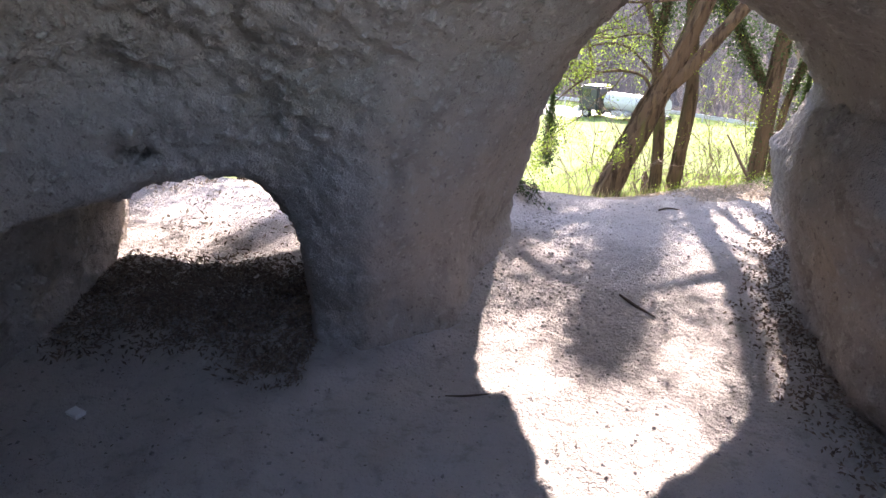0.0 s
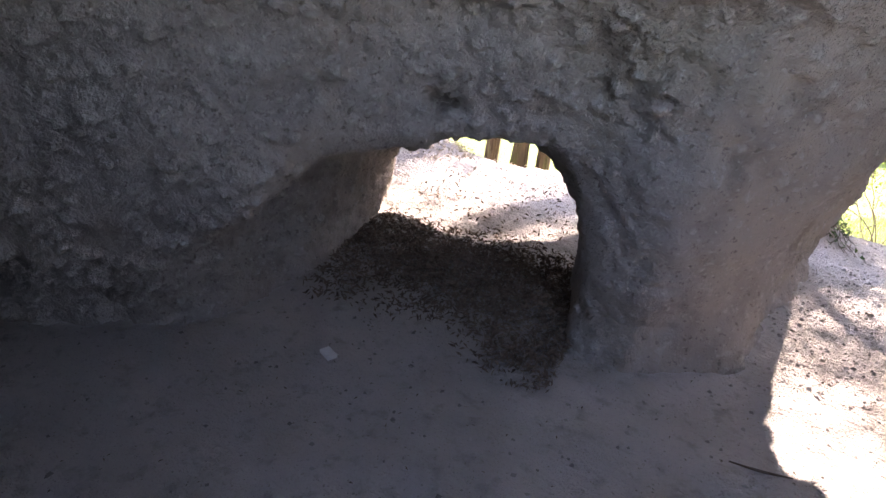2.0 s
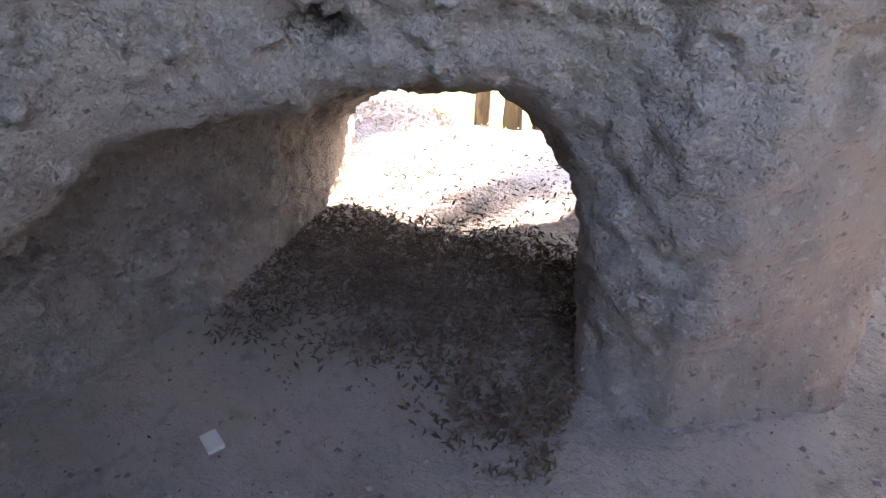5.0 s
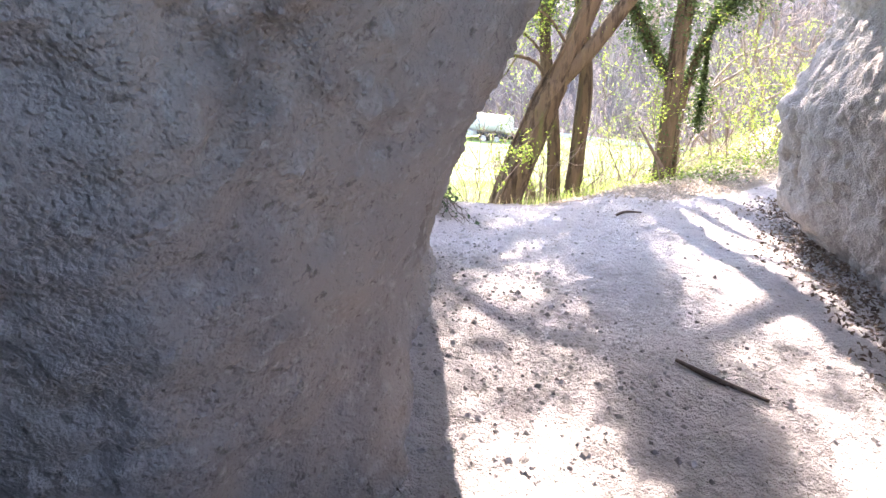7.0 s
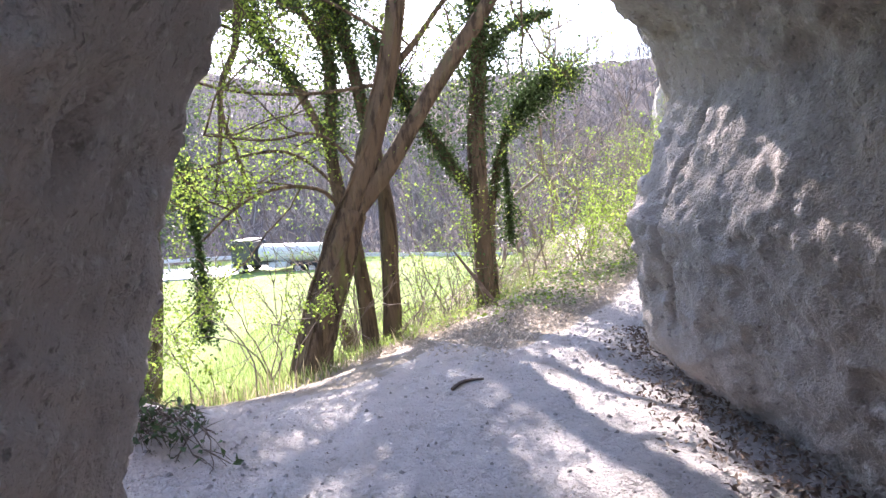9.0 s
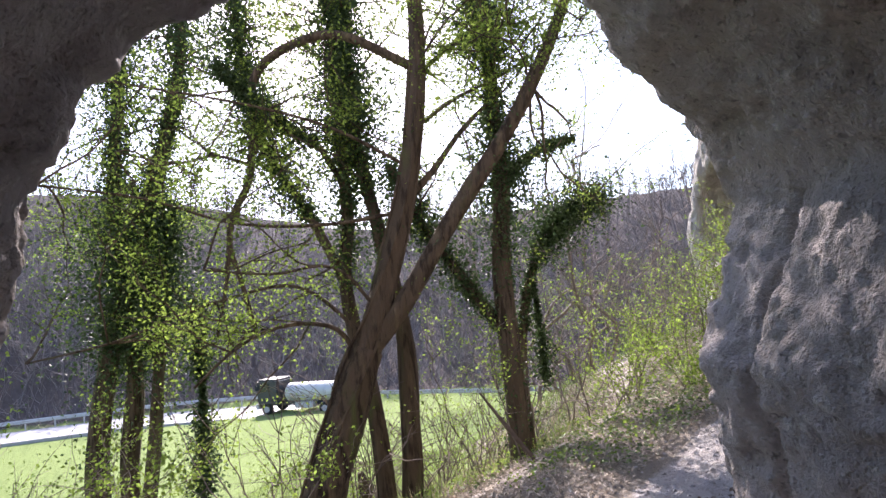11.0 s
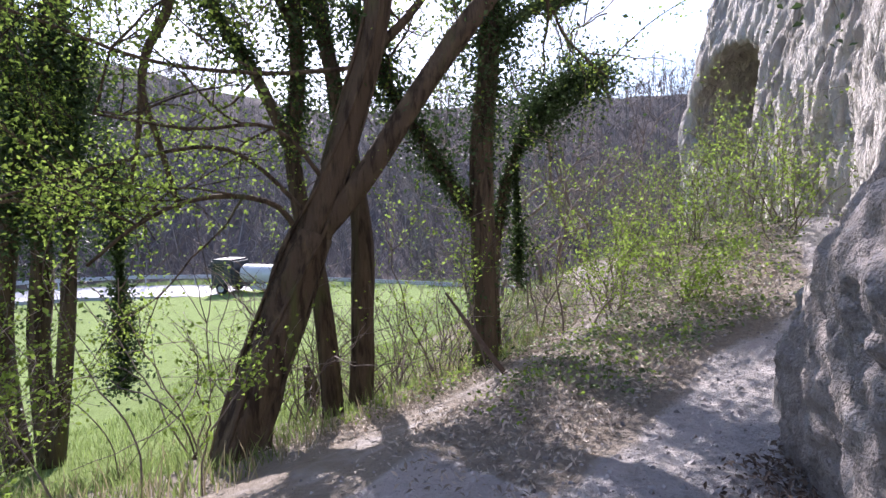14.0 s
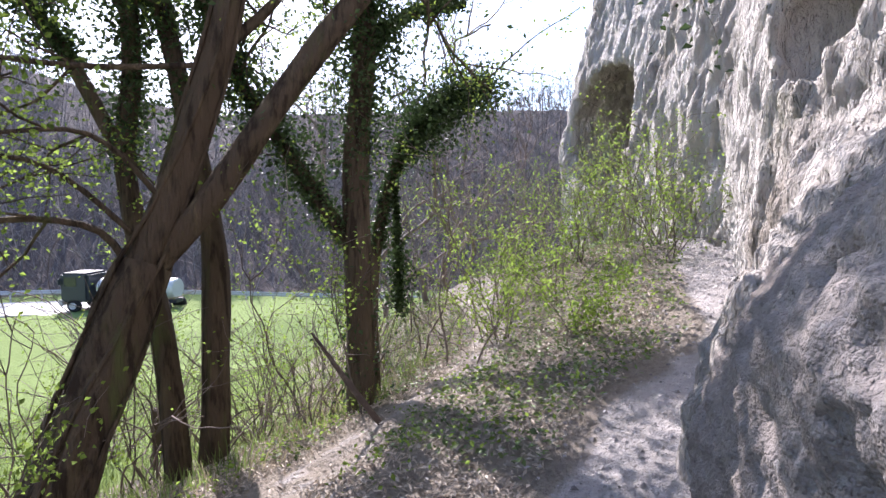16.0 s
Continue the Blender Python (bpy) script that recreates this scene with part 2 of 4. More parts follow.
# ---- the rock ----
# outlines at floor level: the chamber, open through its mouth and, unseen, at its back for sky light, the low passage,
# and the foot of the cliff
CHAMBER = [(-0.3, -7), (-0.4, -1.1), (-1.2, -0.8), (-2.4, -0.3), (-4.3, -0.3), (-4.3, 1.85), (-3.4, 1.98), (-2.75, 2.35), (-2.1, 3.0), (-0.75, 3.36), (-0.36, 3.25), (0.1, 3.62), (0.5, 4.75), (0.78, 5.8), (0.9, 12),
           (6.8, 12), (5.4, 7.2), (4.52, 6.36), (4.06, 5.74), (3.62, 5.1), (3.18, 4.45), (2.74, 3.6), (2.5, 2.6), (2.55, 1.2), (3.3, 0.0), (4.9, -1.2), (6, -7)]
PASSAGE = [(-2.72, 2.0), (-2.56, 3.2), (-2.68, 4.1), (-2.74, 4.6), (-3.3, 5.6), (-4.6, 9.0), (-0.9, 9.0), (-0.9, 6.2), (-0.82, 4.8), (-0.76, 3.4), (-0.6, 2.9), (-0.5, 2.0)]
CLIFF = [(-16, 4.4), (-8, 5.4), (-4, 6.0), (-2, 6.1), (-0.4, 5.9), (0.85, 5.8), (2.2, 5.55), (3.6, 5.91), (4.4, 6.26), (5.2, 6.44), (6.5, 6.55), (9, 7.75), (11, 10.0), (12.5, 12.0),
         (16, 12.5), (30, 9), (30, -1.3), (-16, -1.3)]
Z_LEFT = ([-1, -0.12, 0, 0.12, 0.25, 0.4, 0.7, 1.2, 1.5, 1.8, 2.05, 2.2, 2.5, 4], [0.3, 0.16, 0.1, 0.06, 0.06, 0.1, 0.16, 0.34, 0.48, 0.64, 0.88, 1.05, 1.4, 2.2])
Z_RIGHT = ([-1, 0, 0.3, 0.6, 1.0, 1.3, 1.6, 1.9, 2.2, 2.5, 4], [-0.05, 0, 0.08, 0.18, 0.27, 0.25, 0.18, 0.34, 0.72, 1.2, 2.2])


def quads_split(v, f):
    """Each quad into four, with shared edge points."""
    e = np.sort(np.stack([f, np.roll(f, -1, 1)], -1).reshape(-1, 2), 1)
    key, back = np.unique(e[:, 0].astype(np.int64) * (len(v) + 1) + e[:, 1], return_inverse=True)
    a, b = key // (len(v) + 1), key % (len(v) + 1)
    m = len(v) + back.reshape(-1, 4)
    c = len(v) + len(key) + np.arange(len(f))
    out = np.concatenate([v, (v[a] + v[b]) / 2, v[f].mean(1)])
    return out, np.concatenate([np.stack([f[:, k], m[:, k], c, m[:, k - 1]], -1) for k in range(4)])


def pebbles(p, cell, share, seed):
    """Height, 0 to 1, of rounded stones of uneven size scattered in a rock."""
    q = p / cell
    base = np.floor(q).astype(np.int64)
    out = np.zeros(len(p))
    for dx, dy, dz in itertools.product((-1, 0, 1), repeat=3):
        c = base + np.array([dx, dy, dz])
        h = (c[:, 0] * 73856093) ^ (c[:, 1] * 19349663) ^ (c[:, 2] * 83492791) ^ (seed * 2654435)
        r = []
        for k in range(5):
            h = (h * 1103515245 + 12345 + k * 7919) & 0x7FFFFFFF
            h = h ^ (h >> 13)
            r.append((h & 0xFFFF) / 65535.0)
        d = np.sqrt((q[:, 0] - c[:, 0] - r[0]) ** 2 + (q[:, 1] - c[:, 1] - r[1]) ** 2 + 1.6 * (q[:, 2] - c[:, 2] - r[2]) ** 2)
        size = 0.25 + 0.45 * r[3]
        out = np.maximum(out, (r[4] < share) * (size / 0.7) * np.clip(1 - (d / size) ** 2, 0, 1) ** 0.7)
    return out


def rock_near(x, y, z):
    w = np.clip((x - 1.0 - 0.25 * (y - 4)) / 1.2, 0, 1)
    outer = np.clip((y - 5.5) / 0.8, 0, 1) * w
    recede = np.interp(z, [0, 0.5, 1.0, 1.5, 2.0, 4], [0, 0.06, 0.0, -0.32, -0.75, -1.4])
    inset = (1 - w) * np.interp(z, *Z_LEFT) + w * np.interp(z, *Z_RIGHT)
    inset = inset + np.clip((-1.3 - x) / 0.7, 0, 1) * np.interp(z, [0, 0.3, 0.8, 1.2, 4], [0, 0.12, 0.4, 0.5, 0.5])
    inset = inset + 0.24 * w * np.clip((y - 4.6) / 0.8, 0, 1) * np.interp(z, [0, 0.3, 1.0, 1.4], [0, 1, 1, 0])
    inset = (1 - outer) * inset + outer * recede
    # the unseen roof climbs towards the back, shaped to let sky light in
    room = smax(sd_poly(x, y, CHAMBER) + inset * np.interp(y, [-1, 2.0], [0.15, 1]), z - 2.62 - 2.5 * np.clip(1.6 - y, 0, 4) * np.clip((x + 0.5) / 0.8, 0, 1), 0.4)
    # unseen sill across the back, added to keep low sky light out
    room = smax(room, -np.maximum(y + 0.75, z - 2.0), 0.15)
    low = sd_poly(x, y, PASSAGE)
    low = low + np.interp(z, [0, 0.5, 1.2], [0, 0.0, 0.06]) + np.clip((-1.7 - x) / 0.4, 0, 1) * np.interp(z, [0, 0.3, 1.1], [0, 0.04, 0.12])
    low = smax(low, z - 1.24 + 0.07 * np.clip(-1.2 - x, 0, 1.5) + 0.06 * np.clip(3 - y, 0, 0.5) + 0.2 * np.clip(y - 3.1, 0, 1.3), 0.5)
    room = smin(room, low, 0.1)
    pocket = np.sqrt((x + 1.42) ** 2 + ((y - 2.72) / 2.6) ** 2 + (z - 1.41) ** 2) - 0.085
    room = smin(room, pocket, 0.05)
    knob = np.clip((x - 3.5) / 0.7, 0, 1)
    front = sd_poly(x, y, CLIFF) + (1 - knob) * np.interp(z, [0, 0.9, 1.5, 2.0, 4.2], [0, 0.0, 0.25, 0.35, 0.35]) + knob * np.interp(z, [0, 0.5, 1.0, 1.5, 2.0, 3.0], [0, 0.06, 0.24, 0.65, 1.25, 1.7])
    return smax(front, -room, 0.16)


v, f = surface_net(rock_near, (-4.9, -1.2, -0.45), (5.3, 7.6, 4.0), 0.037)
n = normals_of(v, f)
v, f = quads_split(v, f)
n = normals_of(v, f)
coarse = np.clip(0.55 - 0.45 * v[:, 0] + 0.35 * (v[:, 2] - 0.8), 0.5, 1.9)
coarse = coarse * (1 - 0.6 * np.clip((v[:, 1] - 3.1) / 0.5, 0, 1) * (v[:, 0] < -0.5) * (v[:, 2] < 1.3))
coarse = coarse * (1 - 0.6 * np.exp(-(((v[:, 2] - 1.1) / 0.25) ** 2)) * (v[:, 0] < -0.3) * (v[:, 1] > 2.2))
p = v + 0.02 * np.stack([vnoise(v * 9), vnoise(v * 9 + 31), vnoise(v * 9 + 67)], -1)
big, mid, fine, pits = pebbles(p, 0.13, 0.36, 1), pebbles(p, 0.07, 0.5, 2), pebbles(p, 0.042, 0.5, 3), pebbles(p, 0.16, 0.3, 4)
v = v + n * (0.06 * fbm(v * 1.3, 2) + 0.026 * fbm(v * 5, 3) + 0.010 * fbm(v * 16, 2) + coarse * (0.03 * big + 0.03 * mid + 0.026 * fine) - 0.035 * pits)[:, None]
u = (v[:, 0] - 3.25) * 0.55 + (v[:, 1] - 5.2) * 0.83 + 0.12 * (v[:, 2] - 1) + 0.03 * vnoise(v * 4)
on = (v[:, 0] > 2.6) & (v[:, 1] > 4.4) & (v[:, 1] < 6) & (v[:, 2] > 0.45) & (v[:, 2] < 1.6)
v = v - n * (0.06 * np.exp(-((u / 0.03) ** 2)) * on + 0.045 * np.clip((vnoise(v * 4.3 + 9) - 0.62) / 0.2, 0, 1))[:, None]
cave_me = mesh_np("wall_cave", v, f)
weathered = np.clip((v[:, 1] - 5.5) / 0.5, 0, 1) * np.clip((v[:, 0] - 3.2) / 0.5, 0, 1) * 0.75
for name, value in (("clast", np.maximum(0.35 * big, np.maximum(mid, fine) * 0.75)), ("weathered", weathered)):
    cave_me.attributes.new(name, "FLOAT", "POINT").data.foreach_set("value", value.astype(np.float32))
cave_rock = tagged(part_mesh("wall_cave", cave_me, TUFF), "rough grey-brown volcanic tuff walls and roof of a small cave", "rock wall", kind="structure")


def rock_far(x, y, z):
    front = sd_poly(x, y, CLIFF) + np.clip((7.2 - x) / 2, 0, 1) * (x > 3.5) * np.interp(z, [0, 0.5, 1.0, 1.5, 2.0, 3.0], [0, 0.06, 0.24, 0.65, 1.25, 1.7]) + 0.16 * np.clip(z - 2.5, 0, 20) + 0.12 * fbm(np.stack([x, y, z * 0.4], -1) * 0.45, 2)
    front = smax(front, z - 9.5, 1.0)
    # unseen cut above the chamber's back, so sky light reaches the roof opening
    front = np.where((x < 5.5) & (x > -1.3), np.maximum(front, 1.6 - y), front)
    near = np.maximum(np.maximum(np.abs(x - 0.0) - 4.75, np.abs(y - 0.2) - 7.2), z - 3.85)
    grotto = np.sqrt(((x - 12.0) / 1.4) ** 2 + ((y - 10.3) / 1.6) ** 2 + ((z - 2.6) / 1.15) ** 2) - 1
    grotto = np.minimum(grotto, np.sqrt(((x - 7.0) / 0.4) ** 2 + ((y - 6.4) / 0.5) ** 2 + ((z - 2.55) / 0.42) ** 2) - 1)
    grotto = smin(grotto, np.sqrt(((x - 13.2) / 1.6) ** 2 + ((y - 9.2) / 1.8) ** 2 + ((z - 2.6) / 1.05) ** 2) - 1, 0.1)
    return smax(smax(front, -near, 0.05), -grotto, 0.12)


for name, lo, hi, h, flute in (("wall_cliff", (4.5, -1.8, -2.6), (17, 14.5, 9.8), 0.1, 1.0), ("wall_cliff_left", (-14, -1.8, -1), (4.8, 8, 9.8), 0.25, 0.5)):
    v, f = surface_net(rock_far, lo, hi, h)
    if flute == 1.0:
        v, f = quads_split(v, f)
    n = normals_of(v, f)
    q = v * np.array([1, 1, 0.55])
    v = v + n * flute * (0.07 * fbm(v * np.array([1.5, 1.5, 0.4]), 3) + 0.07 * np.abs(fbm(v * np.array([5.5, 5.5, 1.3]), 3)) + 0.06 * fbm(v * np.array([11, 11, 2.2]), 3) + 0.03 * pebbles(q, 0.15, 0.4, 8) - 0.015 * pebbles(q * np.array([1, 1, 0.7]), 0.24, 0.3, 9))[:, None]
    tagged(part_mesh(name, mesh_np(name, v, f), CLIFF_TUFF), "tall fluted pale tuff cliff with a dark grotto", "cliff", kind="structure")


# ---- the ground ----
VALLEY = [(-400, 130), (-60, 70), (-5, 61), (11, 57), (20, 46), (29, 34), (38, 24), (70, -8), (400, -320), (-400, -320)]


def ground_z(x, y):
    x, y = np.asarray(x, float), np.asarray(y, float)
    c = sd_poly(x, y, CLIFF)
    east = np.clip(x - 5, 0, 11)
    z = np.interp(c, [0.7, 1.5, 4, 6, 9, 14, 22, 40, 60], [0, -0.12, -1.05, -1.75, -2.4, -3.7, -4.9, -5.75, -5.9]) * (1 + np.interp(c, [0, 8, 20], [0.1, 0.1, 0]) * east)
    z = z + np.clip(0.2 * np.clip(x - 4.3, 0, 4.3) - 0.35 * np.clip(x - 9.4, 0, 12), -2, 2) * np.clip(1 - c / 6, 0, 1)
    z = z + np.interp(sd_poly(x, y, VALLEY), [0, 3, 15, 60, 300], [0, 0.6, 7.0, 32, 48]) * np.interp(x, [5, 45], [1, 0.72])
    z = z + 0.9 * np.exp(-((x + 4.9) ** 2 + (y - 7.2) ** 2) / 1.6) * (y > 5)
    z = z + 0.3 * np.exp(-((x - 0.75) ** 2 + (y - 6.75) ** 2) / 0.22)
    return z


def ground_bump(x, y):
    p = np.stack([x, y, 0 * x], -1)
    return 0.045 * fbm(p * 1.1, 3) + 0.014 * fbm(p * 7, 3) + 0.006 * vnoise(p * 21)


def on_ground(x, y):
    x, y = np.asarray(x, float), np.asarray(y, float)
    return ground_z(x, y) + ground_bump(x, y)


def axis(lo, a, b, hi, step, grow):
    inner = list(np.arange(a, b, step))
    s, x = step, b
    while x < hi:
        inner.append(x)
        s *= grow
        x += s
    s, x, left = step, a, []
    while x > lo:
        s *= grow
        x -= s
        left.append(x)
    return np.array(left[::-1] + inner)


gx, gy = np.meshgrid(axis(-500, -4.6, 8.5, 500, 0.05, 1.06), axis(-300, -2.8, 10.5, 900, 0.05, 1.05), indexing="ij")
i = np.arange(gx.size).reshape(gx.shape)
gf = np.stack([i[:-1, :-1], i[1:, :-1], i[1:, 1:], i[:-1, 1:]], -1).reshape(-1, 4)
gv = np.stack([gx, gy, on_ground(gx, gy)], -1).reshape(-1, 3)
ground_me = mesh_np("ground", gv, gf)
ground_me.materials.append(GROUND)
cv = sd_poly(gv[:, 0], gv[:, 1], CLIFF)
wv = 0.35 * fbm(gv * np.array([0.9, 0.9, 0]), 3)
worn = np.clip((1.75 + wv - cv) / 0.5, 0, 1) * (gv[:, 0] > 0.6) * (gv[:, 0] < 3.3)
worn = np.maximum(worn, np.clip((np.interp(gv[:, 0], [4.4, 6.5], [0.72, 0.48]) + 0.3 * wv - cv) / 0.25, 0, 1))
worn = np.maximum(worn, 0.4 * np.clip((0.5 - np.abs(cv - 2.3 - 0.3 * wv)) / 0.25, 0, 1) * (gv[:, 0] > 2.2))
worn = np.maximum(worn, 0.9 * np.clip((2.2 + wv - cv) / 0.5, 0, 1) * (gv[:, 0] < 0.6))
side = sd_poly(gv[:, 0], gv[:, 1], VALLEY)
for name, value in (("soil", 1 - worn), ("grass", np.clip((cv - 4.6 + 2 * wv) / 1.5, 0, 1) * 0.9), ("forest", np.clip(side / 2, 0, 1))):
    ground_me.attributes.new(name, "FLOAT", "POINT").data.foreach_set("value", value.astype(np.float32))
ground = tagged(new("ground", ground_me), "trodden pale sandy ground falling away to a green meadow", "ground", kind="structure")

# the road and its guard rail follow the valley's edge
ROAD = [(-90, 71), (-60, 66), (-25, 60.5), (-5, 57), (4, 55), (11, 50.3), (17, 43), (25, 31.5), (33, 22), (60, -6)]


def road_line(offset, step=1.0):
    out = []
    for (ax, ay), (bx, by) in zip(ROAD, ROAD[1:]):
        d = math.hypot(bx - ax, by - ay)
        for k in range(int(d / step)):
            t = k * step / d
            out.append((ax + (bx - ax) * t - (by - ay) / d * offset, ay + (by - ay) * t + (bx - ax) / d * offset))
    return out


bm = bmesh.new()
strips = []
for o in (-2.7, 2.7):
    strips.append([bm.verts.new((x, y, -5.55)) for x, y in road_line(o)])
lower = [[bm.verts.new((q.co.x, q.co.y, -6.2)) for q in s] for s in strips]
for a, b in zip(range(len(strips[0]) - 1), range(1, len(strips[0]))):
    bm.faces.new((strips[0][a], strips[0][b], strips[1][b], strips[1][a]))
    bm.faces.new((lower[0][a], lower[0][b], strips[0][b], strips[0][a]))
    bm.faces.new((strips[1][a], strips[1][b], lower[1][b], lower[1][a]))
road = tagged(part("road", bm, ASPHALT), "pale grey country road beyond the meadow", "road", kind="structure")


# ---- plants ----
def tube(bm, pts, radii, segs=8, knobs=0.0):
    rings = []
    u = None
    for i, p in enumerate(pts):
        p = Vector(p)
        d = (Vector(pts[min(i + 1, len(pts) - 1)]) - Vector(pts[max(i - 1, 0)])).normalized()
        u = d.orthogonal().normalized() if u is None else (u - u.dot(d) * d).normalized()
        w = d.cross(u)
        ring = []
        for k in range(segs):
            r = float(radii[i])
            if knobs:
                q = p * 3.0 + Vector((0, 0, -2.0 * p.z))
                r *= 1 + knobs * noise.noise(q + 3.1 * Vector((math.cos(6.2832 * k / segs), math.sin(6.2832 * k / segs), 0)))
            ring.append(bm.verts.new(p + r * (math.cos(6.2832 * k / segs) * u + math.sin(6.2832 * k / segs) * w)))
        rings.append(ring)
    for a, b in zip(rings, rings[1:]):
        for k in range(segs):
            bm.faces.new((a[k], a[(k + 1) % segs], b[(k + 1) % segs], b[k])).smooth = True
    bm.faces.new(rings[-1])
    bm.faces.new(rings[0][::-1])


def curve_through(pts, radii, step=0.12):
    """Smooth points and radii along a line of control points."""
    p = np.array(pts, float)
    t = np.r_[0, np.cumsum(np.linalg.norm(np.diff(p, axis=0), axis=1))]
    n = max(3, int(t[-1] / step))
    s = np.linspace(0, t[-1], n)
    m = np.gradient(p, t, axis=0)
    k = np.clip(np.searchsorted(t, s, side="right") - 1, 0, len(t) - 2)
    h = (t[k + 1] - t[k])[:, None]
    u = ((s - t[k])[:, None]) / h
    q = (2 * u**3 - 3 * u**2 + 1) * p[k] + (u**3 - 2 * u**2 + u) * h * m[k] + (3 * u**2 - 2 * u**3) * p[k + 1] + (u**3 - u**2) * h * m[k + 1]
    return q, np.interp(s, t, radii)


def limb(name, pts, radii, mat, parent, segs=8, knobs=0.0, step=0.12, label=""):
    q, r = curve_through(pts, radii, step)
    bm = bmesh.new()
    tube(bm, [tuple(a) for a in q], list(r), segs, knobs)
    return part(name, bm, mat, parent, label)


def twig_lines(g, start, way, length, radius, depth, out, droop=0.0, spread=0.7):
    """Grows a branching line from start; out gets (points, radii, depth)."""
    pts, p, d = [np.array(start, float)], np.array(start, float), np.array(way, float)
    n = max(3, int(length / 0.12))
    for k in range(n):
        d = d + g.normal(0, 0.16, 3) + np.array([0, 0, -droop])
        d /= np.linalg.norm(d)
        p = p + d * length / n
        pts.append(p.copy())
    out.append((pts, list(np.linspace(radius, radius * 0.4, n + 1)), depth))
    if depth > 0:
        for k in range(g.integers(3, 6)):
            i = g.integers(n // 3, n + 1)
            w = d + g.normal(0, spread, 3)
            twig_lines(g, pts[i], w / np.linalg.norm(w), length * g.uniform(0.4, 0.65), radius * 0.5, depth - 1, out, droop, spread)


def twig_mesh(lines, name, mat, parent=None, segs=4, label=""):
    bm = bmesh.new()
    for pts, radii, _ in lines:
        tube(bm, [tuple(a) for a in pts], radii, segs)
    return part(name, bm, mat, parent, label)


def leaf_mesh(name, centres, size, g, mat, parent=None, label="", up=0.3, aspect=0.62):
    """Many separate folded leaves, one at each centre."""
    c = np.asarray(centres, float)
    n = len(c)
    nrm = g.normal(0, 1, (n, 3)) + np.array([0, 0, up * 3])
    nrm /= np.linalg.norm(nrm, axis=1, keepdims=True)
    a = np.cross(nrm, g.normal(0, 1, (n, 3)))
    a /= np.linalg.norm(a, axis=1, keepdims=True)
    b = np.cross(nrm, a)
    s = size * g.uniform(0.6, 1.3, (n, 1))
    fold = s * g.uniform(0.05, 0.22, (n, 1)) * nrm
    v = np.stack([c - a * s * 0.5, c + b * s * aspect * 0.5 + fold, c + a * s * 0.5, c - b * s * aspect * 0.5 + fold], 1).reshape(-1, 3)
    k = 4 * np.arange(n)
    f = np.concatenate([np.stack([k, k + 1, k + 2], 1), np.stack([k, k + 2, k + 3], 1)])
    return part_mesh(name, mesh_np(name, v, f, smooth=False), mat, parent, label)


def around(g, lines, count, spread, depths=(0,)):
    """Places for leaves along the lines of the given depths."""
    pool = np.concatenate([np.array(p) for p, _, d in lines if d in depths])
    return pool[g.integers(0, len(pool), count)] + g.normal(0, spread, (count, 3))


def along(g, pts, count, spread, low=0.0, high=1.0):
    q, _ = curve_through(pts, [1] * len(pts), 0.05)
    i = (len(q) * g.uniform(low, high, count)).astype(int).clip(0, len(q) - 1)
    off = g.normal(0, 1, (count, 3))
    off *= (spread * np.abs(g.normal(0, 1, (count, 1)))) / np.maximum(np.linalg.norm(off, axis=1, keepdims=True), 1e-6)
    lumps = np.clip(0.6 + 0.9 * vnoise(q[i] * 2.3), 0.15, 1.6)[:, None]
    return q[i] + off * lumps


g = np.random.default_rng(11)

# the leaning tree that forks low, wrapped in old vines
T1 = [(2.76, 9.32, -1.05), (2.83, 9.34, -0.8), (3.04, 9.41, -0.2), (3.31, 9.52, 0.36), (3.55, 9.58, 0.89)]
T1A = [(3.5, 9.57, 0.78), (3.69, 9.53, 1.26), (3.83, 9.47, 1.7), (4.03, 9.39, 2.39), (4.18, 9.35, 3.13), (4.29, 9.33, 3.9), (4.35, 9.4, 5.4), (4.3, 9.6, 7)]
T1B = [(3.5, 9.57, 0.78), (3.76, 9.47, 1.1), (3.95, 9.37, 1.37), (4.25, 9.23, 1.85), (4.64, 9.03, 2.47), (5.0, 8.85, 3.0), (5.34, 8.68, 3.6), (5.9, 8.5, 4.8), (6.3, 8.4, 6)]
tree = empty("tree", (2.8, 9.33, -0.9), "leaning forked tree with furrowed bark and old vines", "tree")


def planted(ob, parent):
    ob.parent = parent
    ob.matrix_parent_inverse = Matrix.Translation(parent.location).inverted()
    return ob


planted(limb("trunk", T1, [0.24, 0.21, 0.18, 0.17, 0.18], BARK, None, 20, 0.35, 0.06), tree)
planted(limb("stem", T1A, [0.13, 0.13, 0.12, 0.11, 0.1, 0.09, 0.07, 0.05], BARK, None, 14, 0.3, 0.07), tree)
planted(limb("stem", T1B, [0.1, 0.1, 0.1, 0.095, 0.09, 0.085, 0.08, 0.06, 0.04], BARK, None, 14, 0.2, 0.07), tree)
for k in range(5):
    q, r = curve_through(T1 + T1A[1:6], [0.24, 0.21, 0.19, 0.18, 0.17] + [0.13, 0.12, 0.11, 0.1, 0.09], 0.08)
    ang = k * 1.3 + np.linspace(0, 2.2, len(q)) + 0.3 * np.sin(np.linspace(0, 9, len(q)) + k)
    side = np.stack([np.cos(ang), np.sin(ang), 0 * ang - 0.3 * np.cos(ang)], 1)
    bm = bmesh.new()
    tube(bm, [tuple(a) for a in q + side * (r * 1.02)[:, None]], [0.016] * len(q), 5)
    planted(part("vine", bm, BARK), tree)
